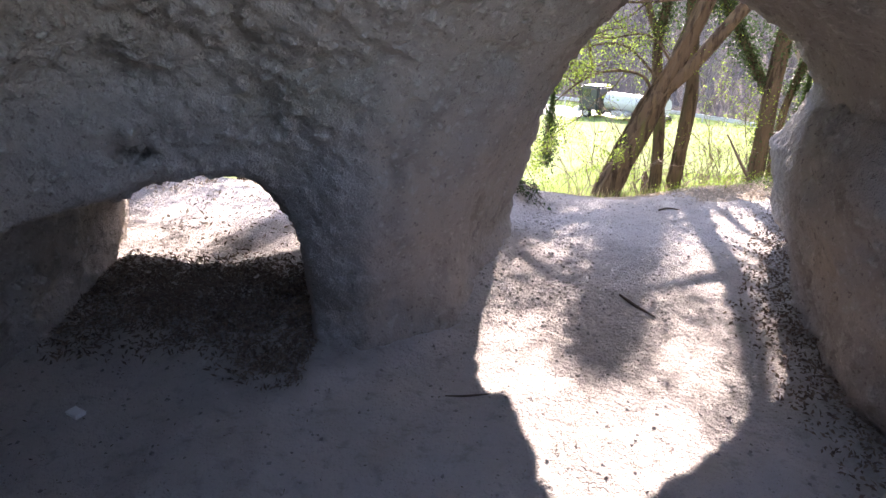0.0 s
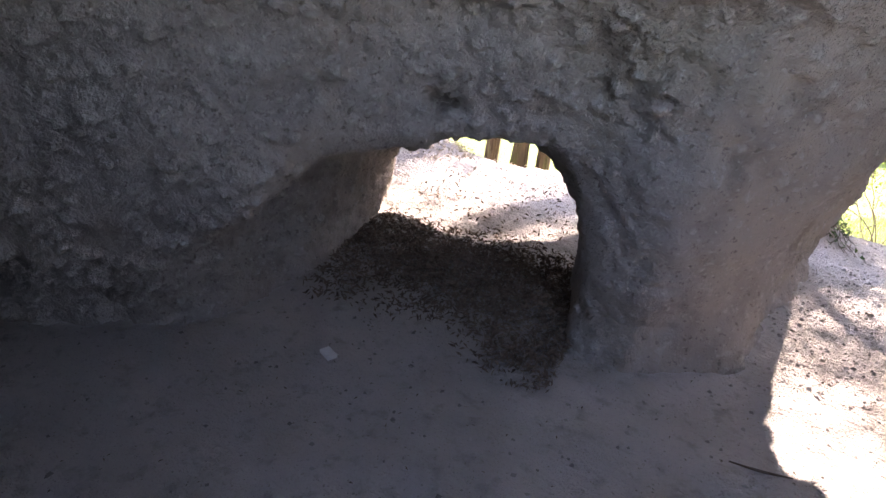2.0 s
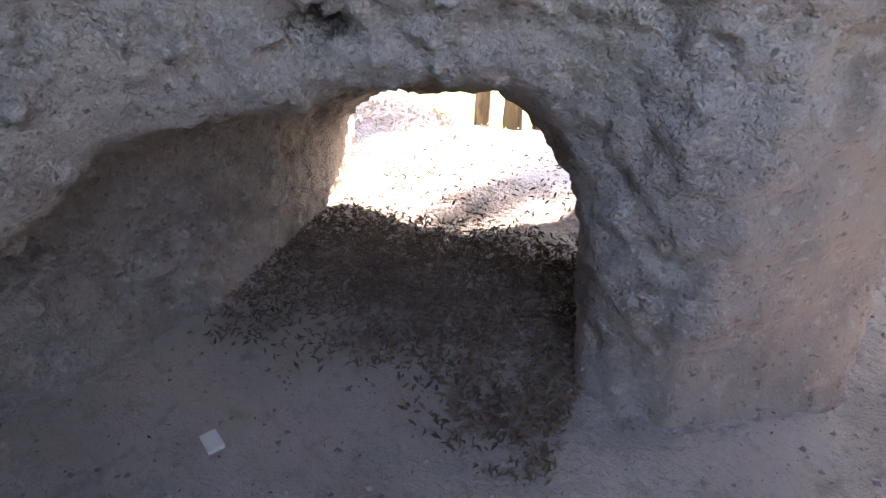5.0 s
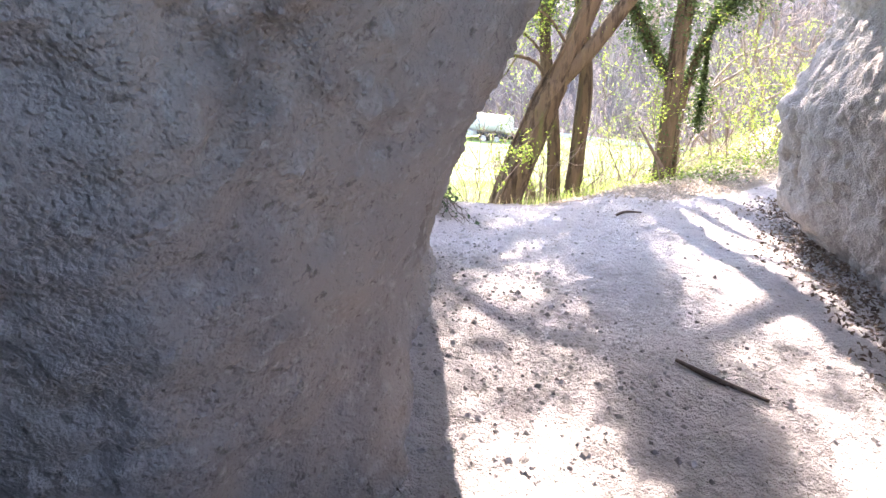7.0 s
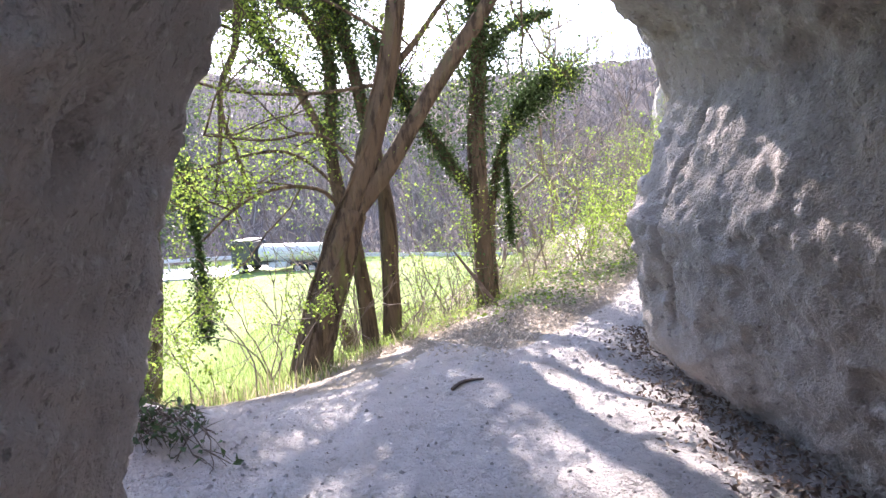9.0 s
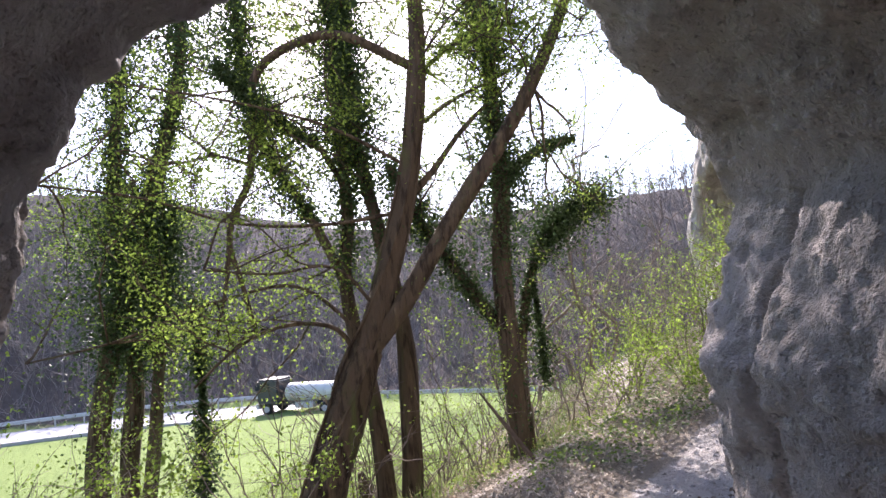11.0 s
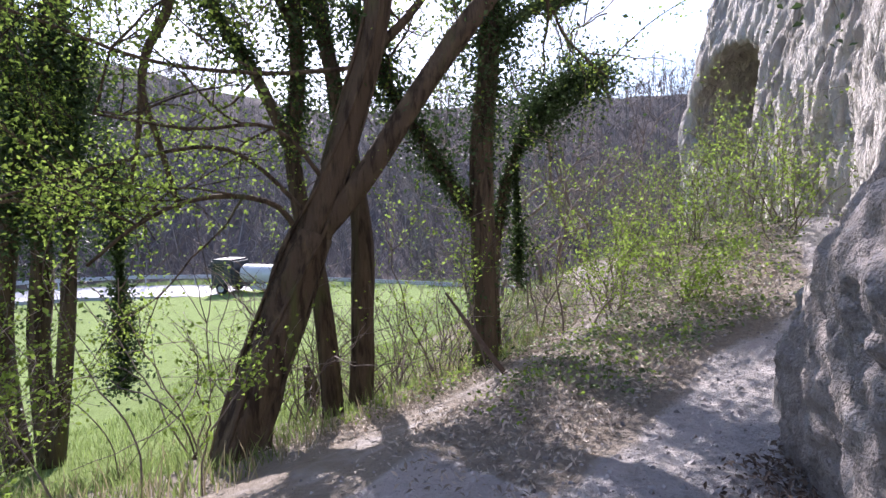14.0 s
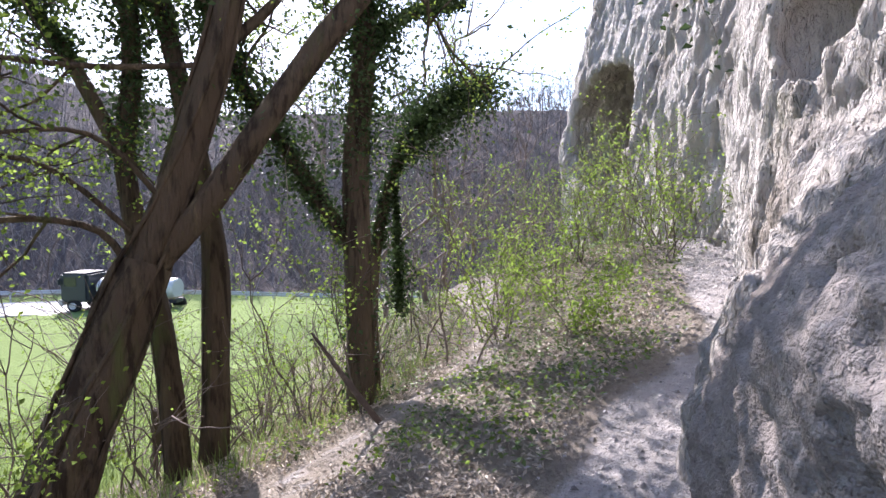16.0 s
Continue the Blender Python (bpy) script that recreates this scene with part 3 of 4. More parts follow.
branches = [
    [(4.03, 9.39, 2.39), (4.35, 9.35, 2.7), (4.75, 9.25, 3.2), (5.3, 9.2, 3.7)],
    [(3.5, 9.6, 0.8), (3.3, 9.63, 1.13), (3.0, 9.58, 1.22), (2.63, 9.57, 1.2), (2.23, 9.45, 1.03), (1.91, 9.39, 0.77)],
    [(3.7, 9.5, 1.3), (3.2, 9.4, 1.75), (2.6, 9.3, 1.7), (2.0, 9.2, 1.75)],
    [(4.29, 9.33, 3.9), (3.4, 9.7, 4.3), (2.77, 10.2, 3.99), (2.69, 10.2, 3.28), (2.62, 10.2, 2.75), (2.44, 10.2, 2.37), (2.4, 10.2, 2.12), (2.5, 10.2, 1.7), (2.63, 10.2, 1.13)],
    [(2.4, 10.2, 2.12), (2.36, 10.2, 1.76), (2.24, 10.2, 1.15)],
    [(2.65, 10.2, 2.95), (2.3, 10.1, 3.0), (1.9, 9.9, 2.85), (1.4, 9.8, 2.9)],
    [(4.0, 9.4, 2.3), (3.2, 9.6, 2.2), (2.4, 9.8, 2.25), (1.6, 9.9, 2.5), (0.8, 9.9, 2.6)],
    [(4.1, 9.37, 2.8), (3.3, 9.5, 3.2), (2.4, 9.6, 3.4), (1.5, 9.7, 3.5)],
    # the next two are added high up, mostly unseen, to shade the boulder
    [(4.29, 9.33, 3.8), (4.6, 9.1, 4.1), (5.0, 8.95, 4.3), (5.5, 8.8, 4.4)],
    [(4.2, 9.35, 3.2), (4.6, 9.1, 3.5), (5.1, 8.95, 3.75), (5.5, 8.9, 4.0)],
    [(3.6, 9.55, 1.0), (2.9, 9.7, 1.6), (2.2, 9.9, 1.5), (1.3, 10.0, 1.2), (0.7, 10.0, 1.1)],
]
for b, r in zip(branches, (0.05, 0.028, 0.02, 0.055, 0.03, 0.02, 0.022, 0.022, 0.025, 0.025, 0.02)):
    planted(limb("branch", b, list(np.linspace(r, r * 0.4, len(b))), BARK, None, 8), tree)
lines = []
for b in branches[:3] + branches[5:]:
    for k in range(6):
        i = g.integers(1, len(b))
        w = g.normal(0, 1, 3) * (1, 1, 0.4)
        twig_lines(g, b[i], w / np.linalg.norm(w), g.uniform(0.7, 1.4), 0.012, 1, lines, 0.02)
for q in (T1A[-3:], T1B[-3:]):
    for k in range(7):
        p = np.array(q[g.integers(0, 3)])
        w = g.normal(0, 1, 3) + (0, 0, 0.5)
        twig_lines(g, p, w / np.linalg.norm(w), g.uniform(0.8, 1.8), 0.018, 1, lines)
planted(tagged(twig_mesh(lines, "branchwork", BARK), kind="stuff"), tree)
# dense leaves on the two added branches and upper stems block sun from the boulder
planted(leaf_mesh("crown", np.concatenate([around(g, lines, 19000, 0.08), along(g, T1A, 2200, 0.24, 0.5, 1.0), along(g, branches[3], 250, 0.12, 0, 0.3), along(g, branches[8], 2200, 0.34), along(g, branches[9], 1800, 0.3), along(g, T1B, 4200, 0.5, 0.58, 0.95), along(g, T1A, 4000, 0.45, 0.62, 1.0)]), 0.037, g, LEAF_LIGHT), tree)
tree.location, tree.scale = (2.935, 9.812, -1.115), (1.1, 1.1, 1.1)


def ivy_tree(label, base, stems, radii, ivy, twigs, seed, leaf=0.052, mat=None, light=0.0):
    """A tree of one or more stems; ivy rows are (line, leaves, spread)."""
    g = np.random.default_rng(seed)
    ob = empty("tree", base, label, "tree")
    for s, r in zip(stems, radii):
        planted(limb("stem" if len(stems) > 1 else "trunk", s, list(np.linspace(r, r * 0.45, len(s))), BARK, None, 12, 0.25, 0.1), ob)
    lines = []
    for p, count, length in twigs:
        for k in range(count):
            w = g.normal(0, 1, 3) + (0, 0, 0.25)
            i = g.uniform(0.35, 1.0)
            q, _ = curve_through(p, [1] * len(p), 0.1)
            twig_lines(g, q[int(i * (len(q) - 1))], w / np.linalg.norm(w), length * g.uniform(0.6, 1.2), 0.016, 1, lines)
    if lines:
        planted(tagged(twig_mesh(lines, "branchwork", BARK), kind="stuff"), ob)
    places = [along(g, p, int(3.2 * n), s) for p, n, s in ivy]
    if places:
        planted(leaf_mesh("ivy", np.concatenate(places), leaf, g, LEAF_IVY, label="dark glossy ivy leaves"), ob)
    if light and lines:
        planted(leaf_mesh("crown", around(g, lines, int(3.2 * light), 0.09), 0.036, g, LEAF_LIGHT), ob)
    return ob


T2 = [(4.11, 10.49, -1.4), (4.09, 10.54, -0.63), (4.03, 10.64, 0.29), (3.92, 10.75, 1.04), (3.87, 10.82, 1.66), (3.95, 10.82, 2.46), (3.96, 10.88, 3.38), (4.01, 10.92, 4.55), (4.0, 11, 6)]
T3 = [(4.35, 10.46, -1.4), (4.43, 10.46, -0.43), (4.48, 10.49, 0.38), (4.48, 10.53, 1.01), (4.4, 10.62, 1.76), (4.29, 10.74, 2.52), (4.19, 10.85, 3.34), (4.16, 10.94, 4.3), (4.1, 11, 6)]
T2L = [(3.9, 10.8, 1.6), (3.55, 11.0, 2.5), (3.15, 11.2, 3.3), (2.85, 11.3, 4.6), (2.8, 11.3, 5.6)]
T2M = [(3.95, 10.85, 2.9), (3.5, 10.6, 3.4), (3.0, 10.5, 3.6), (2.4, 10.4, 4.1)]
ivy_tree("slender dark bowed trunk with ivy high up", T2[0], [T2, T2L, T2M], [0.12, 0.06, 0.04], [(T2[4:], 3000, 0.33), (T2[6:], 3000, 0.7), (T2L[1:], 4200, 0.42), (T2M[1:], 2200, 0.34)], [(T2[5:], 14, 1.3), (T2L[1:], 12, 1.1), (T2M, 8, 1.0)], 21, light=3600)
ivy_tree("slender upright trunk beside the leaning tree", T3[0], [T3], [0.14], [(T3[4:], 2600, 0.3), (T3[6:], 2600, 0.7)], [(T3[5:], 12, 1.3)], 22, light=2200)
T4 = [(5.43, 9.59, -1.1), (5.45, 9.63, -0.15), (5.47, 9.68, 0.88), (5.5, 9.72, 1.79), (5.6, 9.72, 2.69), (5.63, 9.78, 3.78), (5.67, 9.81, 4.7), (5.6, 9.95, 6), (5.6, 10.1, 7.2)]
T4B = [(5.45, 9.72, 0.9), (5.21, 9.87, 1.32), (4.94, 10.07, 1.86), (4.66, 10.26, 2.39), (4.4, 10.4, 3.1)]
T4D = [(5.6, 9.72, 2.69), (5.9, 9.7, 3.0), (6.3, 9.6, 3.25), (6.7, 9.5, 3.35)]
# limb added out of view; its ivy and T4's widened top shade the boulder
T4_SHADE = [(5.62, 9.78, 3.8), (5.95, 10.2, 4.8), (6.25, 10.7, 5.6), (6.4, 11.0, 6.3)]
ivy_tree("dark tree smothered in ivy on the bank", T4[0], [T4, T4B, T4D, T4_SHADE], [0.15, 0.08, 0.05, 0.06], [(T4_SHADE[1:], 2600, 0.7), (T4[:4], 900, 0.16), (T4[2:], 5200, 0.36), (T4[4:], 4200, 0.8), (T4B, 2600, 0.3), (T4D, 1500, 0.26)], [(T4[3:], 12, 1.0), (T4B, 6, 0.9)], 23, light=300)
T4C = [(6.0, 10.06, -1.6), (6.0, 10.06, 0.91), (6.13, 10.02, 1.5), (6.41, 9.9, 2.08), (6.78, 9.7, 2.45), (7.1, 9.51, 2.57)]
ivy_tree("bent ivy-covered stem with a bushy top", T4C[0], [T4C], [0.07], [(T4C[1:4], 2200, 0.3), (T4C[3:], 2600, 0.32), ([(6.2, 10.0, 1.6), (6.25, 10.0, 0.2)], 900, 0.16)], [], 24)
T5A = [(1.21, 13.66, -2.1), (1.12, 13.8, -0.48), (1.32, 13.77, 0.98), (1.6, 13.67, 2.08), (1.89, 13.58, 3.32), (2.15, 13.49, 4.26), (2.36, 13.43, 5.4), (2.4, 13.4, 7)]
T5B = [(1.53, 13.47, -2.1), (1.52, 13.56, -0.51), (1.62, 13.57, 0.6), (1.48, 13.75, 2.09), (1.43, 13.87, 3.57), (1.52, 13.92, 5.2), (1.5, 14, 7)]
T5C = [(1.59, 13.43, -2.1), (1.8, 13.39, -0.53), (1.93, 13.4, 0.95), (2.01, 13.43, 2.05), (2.16, 13.41, 3.15)]
HANG = [(2.35, 12.9, 1.6), (2.36, 12.5, 0.9), (2.36, 12.49, -0.1), (2.33, 12.46, -0.95)]
ivy_tree("clump of ivy-clad stems at the meadow's edge", T5A[0], [T5A, T5B, T5C], [0.16, 0.14, 0.11],
         [(T5A[2:], 8000, 0.68), (T5B[2:], 8000, 0.7), (T5C[2:], 3600, 0.5), (HANG, 2200, 0.24), (T5A[:3], 500, 0.22)], [(T5A[2:], 16, 1.8), (T5B[2:], 14, 1.8), (T5C[1:], 10, 1.4)], 25, leaf=0.06, light=4200)
LEFT = [(-1.5, 13.0, -2.4), (-1.4, 13.0, 0.5), (-1.2, 12.8, 3), (-1.0, 12.5, 6.5)]
ivy_tree("tall tree with thin spring leaves", LEFT[0], [LEFT], [0.17], [(LEFT[2:], 2500, 0.8)], [(LEFT[1:], 28, 1.9)], 27, light=6000)


# trees seen through the low passage
for k, (x, y, r) in enumerate(((-2.78, 9.0, 0.15), (-2.42, 9.15, 0.12), (-3.5, 9.8, 0.14))):
    z = float(on_ground(x, y))
    p = [(x, y, z - 0.2), (x + 0.05, y, z + 1), (x + 0.15, y + 0.1, z + 3), (x + 0.1, y + 0.2, z + 6.5)]
    ivy_tree("straight greenish trunk on the bank below the cave", p[0], [p], [r], [(p[1:], 500, 0.3)], [(p[1:], 8, 1.4)], 40 + k, light=900)


# ---- saplings, shrubs and bare trees ----
def sapling(x, y, height, seed, leaves, label, name="sapling", stems=1, leaf=0.038, spread=0.5, mat=None):
    g = np.random.default_rng(seed)
    z = float(on_ground(x, y))
    ob = empty(name, (x, y, z), label, "shrub" if name == "shrub" else "young tree")
    lines = []
    for k in range(stems):
        w = np.array([g.normal(0, 0.12 + 0.22 * (stems > 1)), g.normal(0, 0.12 + 0.22 * (stems > 1)), 1.0])
        twig_lines(g, (x + g.normal(0, 0.05), y + g.normal(0, 0.05), z - 0.05), w / np.linalg.norm(w), height * g.uniform(0.75, 1.1), 0.004 + 0.0035 * height, 2 if stems == 1 else 1, lines, 0.0, spread)
    planted(tagged(twig_mesh(lines, "branchwork", mat or TWIG), kind="stuff"), ob)
    if leaves:
        planted(leaf_mesh("leaves", around(g, lines, leaves, 0.045, (0, 1)), leaf, g, LEAF_LIGHT), ob)
    return tagged(ob, group="undergrowth on the bank")


SAPLINGS = [(2.1, 9.0, 1.6), (2.45, 8.8, 1.2), (1.6, 9.2, 1.5), (1.0, 9.6, 1.8), (3.3, 10.3, 1.4), (5.0, 10.2, 2.2), (5.2, 9.3, 1.6), (4.75, 11.2, 2.2), (6.1, 9.0, 1.9), (6.5, 9.6, 2.4), (0.4, 10.6, 2.0),
            (6.9, 10.4, 2.6), (7.4, 10.9, 2.8), (3.0, 11.6, 1.5), (2.2, 11.2, 1.6), (0.9, 11.8, 1.8), (-0.2, 11.4, 2.0), (5.8, 11.4, 2.2), (8.3, 12.2, 3.0), (1.5, 8.3, 0.9)]
for k, (x, y, h) in enumerate(SAPLINGS):
    sapling(x, y, h, 100 + k, 260 + 60 * (k % 4), "thin sapling with sparse fresh green leaves")
SHRUBS = [(8.2, 7.95, 1.0), (8.9, 8.4, 1.6), (10.6, 9.9, 1.8), (11.4, 11.0, 1.9), (9.4, 9.0, 1.9), (10.2, 9.8, 1.7), (8.8, 9.4, 1.4), (11.0, 10.8, 1.7), (7.6, 8.9, 1.1), (10.0, 10.8, 1.8), (6.4, 7.9, 0.6), (9.6, 8.5, 1.2), (7.2, 9.6, 1.2), (7.8, 9.9, 1.5), (6.7, 9.0, 0.9), (8.4, 10.3, 1.6)]
for k, (x, y, h) in enumerate(SHRUBS):
    sapling(x, y, h, 140 + k, 820, "loose shrub with bright yellow-green spring leaves", "shrub", 6, 0.04)
THICKET = [(5.1, 9.9, 1.0), (4.9, 10.7, 1.2), (5.6, 10.3, 1.2), (6.3, 10.6, 1.3), (5.3, 11.2, 1.2), (-0.6, 9.6, 1.0), (0.2, 9.0, 0.9), (0.5, 11.0, 1.6), (0.0, 12.2, 1.9), (0.9, 12.6, 1.6), (1.0, 10.6, 1.1)]
for k, (x, y, h) in enumerate(THICKET):
    sapling(x, y, h, 170 + k, 260 if x > 2 else 620, "tangled twiggy thicket with a few small leaves", "shrub", 8, 0.035, 0.8)


g = np.random.default_rng(180)
for k in range(18):
    sapling(g.uniform(2.6, 8.6), g.uniform(10.4, 13.6), g.uniform(1.0, 2.6), 300 + k, 40, "pale leafless scrub below the trees", "shrub", 5, 0.035, 0.7)


def bare_tree(x, y, height, seed):
    g = np.random.default_rng(seed)
    z = float(ground_z(x, y))
    ob = empty("bare_tree", (x, y, z), "tall thin leafless tree on the far bank", "tree", "leafless trees")
    lines = []
    w = np.array([g.normal(0, 0.05), g.normal(0, 0.05), 1.0])
    twig_lines(g, (x, y, z - 0.2), w, height, 0.05, 0, lines)
    trunk = lines[0]
    lines[0] = (trunk[0], list(np.linspace(0.06, 0.012, len(trunk[0]))), 9)
    planted(twig_mesh(lines, "trunk", TWIG), ob)
    lines = []
    for k in range(22):
        i = g.integers(len(trunk[0]) // 3, len(trunk[0]))
        w = g.normal(0, 0.5, 3) + (0, 0, 0.9)
        twig_lines(g, trunk[0][i], w / np.linalg.norm(w), height * g.uniform(0.1, 0.25), 0.014, 1, lines, -0.03, 0.4)
    planted(tagged(twig_mesh(lines, "branchwork", TWIG, segs=3), kind="stuff"), ob)
    return ob


for k, (x, y, h) in enumerate([(11.0, 14.0, 8.5), (12.2, 14.6, 9.5), (12.9, 15.6, 10), (13.6, 14.6, 9), (11.8, 16.2, 9), (10.3, 15.2, 8), (14.4, 16.4, 10.5), (9.0, 14.8, 7.5), (9.6, 13.0, 7.0), (15.4, 17.2, 10)]):
    bare_tree(x, y, h, 200 + k)

# the bare winter wood on the far hillside, and its brush
g = np.random.default_rng(31)
count = 2600
wx, wy = g.uniform(-120, 130, count * 4), g.uniform(10, 190, count * 4)
side = sd_poly(wx, wy, VALLEY)
keep = (side > 2.5) & (side < 75) & (g.random(count * 4) < np.interp(side, [0, 10, 75], [1, 0.8, 0.35]))
wx, wy = wx[keep][:count], wy[keep][:count]
wz = ground_z(wx, wy)
verts, faces = [], []


def prisms(a, b, ra, rb):
    """Three-sided tapered sticks from rows a to rows b."""
    base = sum(len(q) for q in verts)
    n = len(a)
    ring = []
    d = (b - a) / np.linalg.norm(b - a, axis=1, keepdims=True)
    u = np.cross(d, np.array([0.31, 0.77, 0.2]))
    u /= np.linalg.norm(u, axis=1, keepdims=True)
    w = np.cross(d, u)
    for p, r in ((a, ra), (b, rb)):
        for k in range(3):
            ring.append(p + np.asarray(r)[:, None] * (math.cos(2.094 * k) * u + math.sin(2.094 * k) * w))
    verts.append(np.stack(ring, 1).reshape(-1, 3))
    i = base + 6 * np.arange(n)
    for k in range(3):
        faces.append(np.stack([i + k, i + (k + 1) % 3, i + 3 + (k + 1) % 3, i + 3 + k], 1))


foot = np.stack([wx, wy, wz - 0.3], 1)
tall = g.uniform(3.5, 11, len(wx)) * g.uniform(0.6, 1, len(wx))
top = foot + np.stack([g.normal(0, 0.9, len(wx)), g.normal(0, 0.9, len(wx)), tall], 1)
prisms(foot, top, g.uniform(0.04, 0.1, len(wx)), np.full(len(wx), 0.02))
for k in range(22):
    t = g.uniform(0.3, 0.98, len(wx))[:, None]
    a = foot * (1 - t) + top * t
    b = a + g.normal(0, 1, a.shape) * (1.1, 1.1, 0.5) + np.array([0, 0, 1.1])
    prisms(a, b, np.full(len(a), 0.03), np.full(len(a), 0.008))
wood = mesh_np("far_wood", np.concatenate(verts), np.concatenate(faces), smooth=False)
tagged(part_mesh("far_wood", wood, WOOD_FAR), "leafless grey-brown wood covering the far hillside", "woodland", kind="stuff")
verts, faces = [], []
n = 16000
bx, by = g.uniform(-60, 80, n * 4), g.uniform(15, 110, n * 4)
side = sd_poly(bx, by, VALLEY)
keep = (side > 0.5) & (side < 30)
bx, by = bx[keep][:n], by[keep][:n]
a = np.stack([bx, by, ground_z(bx, by) - 0.1], 1)
b = a + g.normal(0, 0.9, a.shape) * (1, 1, 0.3) + np.stack([0 * bx, 0 * bx, g.uniform(0.4, 2.2, len(bx))], 1)
prisms(a, b, np.full(len(a), 0.03), np.full(len(a), 0.01))
tagged(part_mesh("brush", mesh_np("brush", np.concatenate(verts), np.concatenate(faces), smooth=False), WOOD_FAR), "dry leafless brush along the foot of the hill", "brush", kind="stuff")


# ---- ground cover ----
def scatter(n, x0, x1, y0, y1, keep, seed):
    g = np.random.default_rng(seed)
    x, y = g.uniform(x0, x1, n), g.uniform(y0, y1, n)
    k = keep(x, y, sd_poly(x, y, CLIFF), g)
    return x[k], y[k], g


def ground_leaves(name, x, y, g, size, mat, label, category, lift=0.012, up=0.8, aspect=0.62):
    c = np.stack([x, y, on_ground(x, y) + lift * (0.3 + g.random(len(x)))], 1)
    ob = leaf_mesh(name, c, size, g, mat, up=up, aspect=aspect)
    return tagged(ob, label, category, kind="stuff")


patch = lambda x, y, s: vnoise(np.stack([x, y, 0 * x], -1) * s)
x, y, g = scatter(36000, 2.4, 12, 6.3, 15, lambda x, y, c, g: (c > np.interp(x, [4.4, 6.5], [0.66, 0.42])) & (c < 4.2) & (x > 4.4) & (g.random(len(x)) < 0.85 + 0.5 * patch(x, y, 1.5) - 0.12 * c) & ~((np.abs(c - 2.3) < 0.38) & (g.random(len(x)) < 0.93)), 51)
ground_leaves("ivy_cover", x, y, g, 0.047, LEAF_COVER, "ivy creeping over the bank beside the path", "ground ivy", 0.08, 0.9)
x, y, g = scatter(26000, 2.4, 12, 6.5, 15, lambda x, y, c, g: (c > np.interp(x, [4.4, 6.5], [0.72, 0.45])) & (c < 3.2) & (x > 3.6) & (patch(x, y, 2.2) > -0.1) & (np.abs(c - 2.3) > 0.36), 58)
ground_leaves("spring_cover", x, y, g, 0.035, LEAF_LIGHT, "fresh green seedlings among the ivy", "ground plants", 0.16, 0.6)
x, y, g = scatter(80000, 2.9, 11, 5.8, 13, lambda x, y, c, g: (c > 0.62) & (c < 5) & (g.random(len(x)) < 0.8 * np.clip((x - 2.9), 0, 1)) & ~((np.abs(c - 2.3) < 0.36) & (g.random(len(x)) < 0.85)), 52)
ground_leaves("dry_leaves", x, y, g, 0.042, LITTER, "pale dry leaves and chips on the bank", "leaf litter", 0.03, 0.5, 0.35)
inside = lambda x, y: sd_poly(x, y, PASSAGE)
x, y, g = scatter(34000, -2.8, -0.7, 2.7, 6.6, lambda x, y, c, g: (inside(x, y) < 0.02) & (g.random(len(x)) < np.interp(y + 0.35 * x + 0.25 * patch(x, y, 3), [2.3, 3.0], [0, 1]) * np.interp(y, [4.1, 4.8], [1, 0.02])), 53)
ground_leaves("passage_litter", x, y, g, 0.05, LEAF_DRY, "dark dry leaves and twigs littering the low passage", "leaf litter", 0.03, 0.5, 0.3)
x, y, g = scatter(6000, -5.2, -2.3, 5.2, 8.2, lambda x, y, c, g: (g.random(len(x)) < 0.04 + 0.5 * ((x + 3.8) ** 2 + (y - 7) ** 2 < 0.9)), 54)
ground_leaves("mound_litter", x, y, g, 0.07, LITTER, "sunlit dry leaves on the mound outside", "leaf litter", 0.04, 0.4, 0.4)
x, y, g = scatter(24000, 2.0, 4.8, 1.8, 6.2, lambda x, y, c, g: (lambda d: (d < 0.02) & (d > -0.5 - 0.12 * patch(x, y, 2)) & (x > 1.6) & (g.random(len(x)) < np.interp(d, [-0.5, -0.3, -0.1], [0.06, 0.5, 1])))(sd_poly(x, y, CHAMBER)), 55)
ground_leaves("wall_litter", x, y, g, 0.036, LEAF_DRY, "dark leaf litter heaped along the foot of the wall", "leaf litter", 0.05, 0.5, 0.45)
x, y, g = scatter(1300, -3.0, 3.2, 0.6, 6.8, lambda x, y, c, g: sd_poly(x, y, CHAMBER) < -0.05, 56)
ground_leaves("floor_chips", x, y, g, 0.02, LEAF_DRY, "scattered bits of dead leaf on the sandy floor", "leaf litter", 0.01, 0.9, 0.3)


def stones(n, x0, x1, y0, y1, keep, low, high, seed, label):
    x, y, g = scatter(n, x0, x1, y0, y1, keep, seed)
    m = len(x)
    base = np.array([(1, 0, 0), (0, 1, 0), (-1, 0, 0), (0, -1, 0), (0.4, 0.3, 0.7), (-0.3, -0.4, 0.75)])
    tri = np.array([(0, 1, 4), (1, 2, 4), (2, 5, 4), (2, 3, 5), (3, 0, 5), (0, 4, 5)])
    r = g.uniform(0, 1, m) ** 3 * (high - low) + low
    v = base[None] * (1 + g.normal(0, 0.22, (m, 6, 3))) * r[:, None, None]
    t = g.uniform(0, 6.283, m)
    c, s = np.cos(t)[:, None], np.sin(t)[:, None]
    v = np.stack([v[..., 0] * c - v[..., 1] * s, v[..., 0] * s + v[..., 1] * c, v[..., 2]], -1)
    v += np.stack([x, y, on_ground(x, y)], 1)[:, None]
    f = tri[None] + 6 * np.arange(m)[:, None, None]
    return tagged(part_mesh("pebbles", mesh_np("pebbles", v.reshape(-1, 3), f.reshape(-1, 3), smooth=False), STONE), label, "pebbles", kind="stuff")


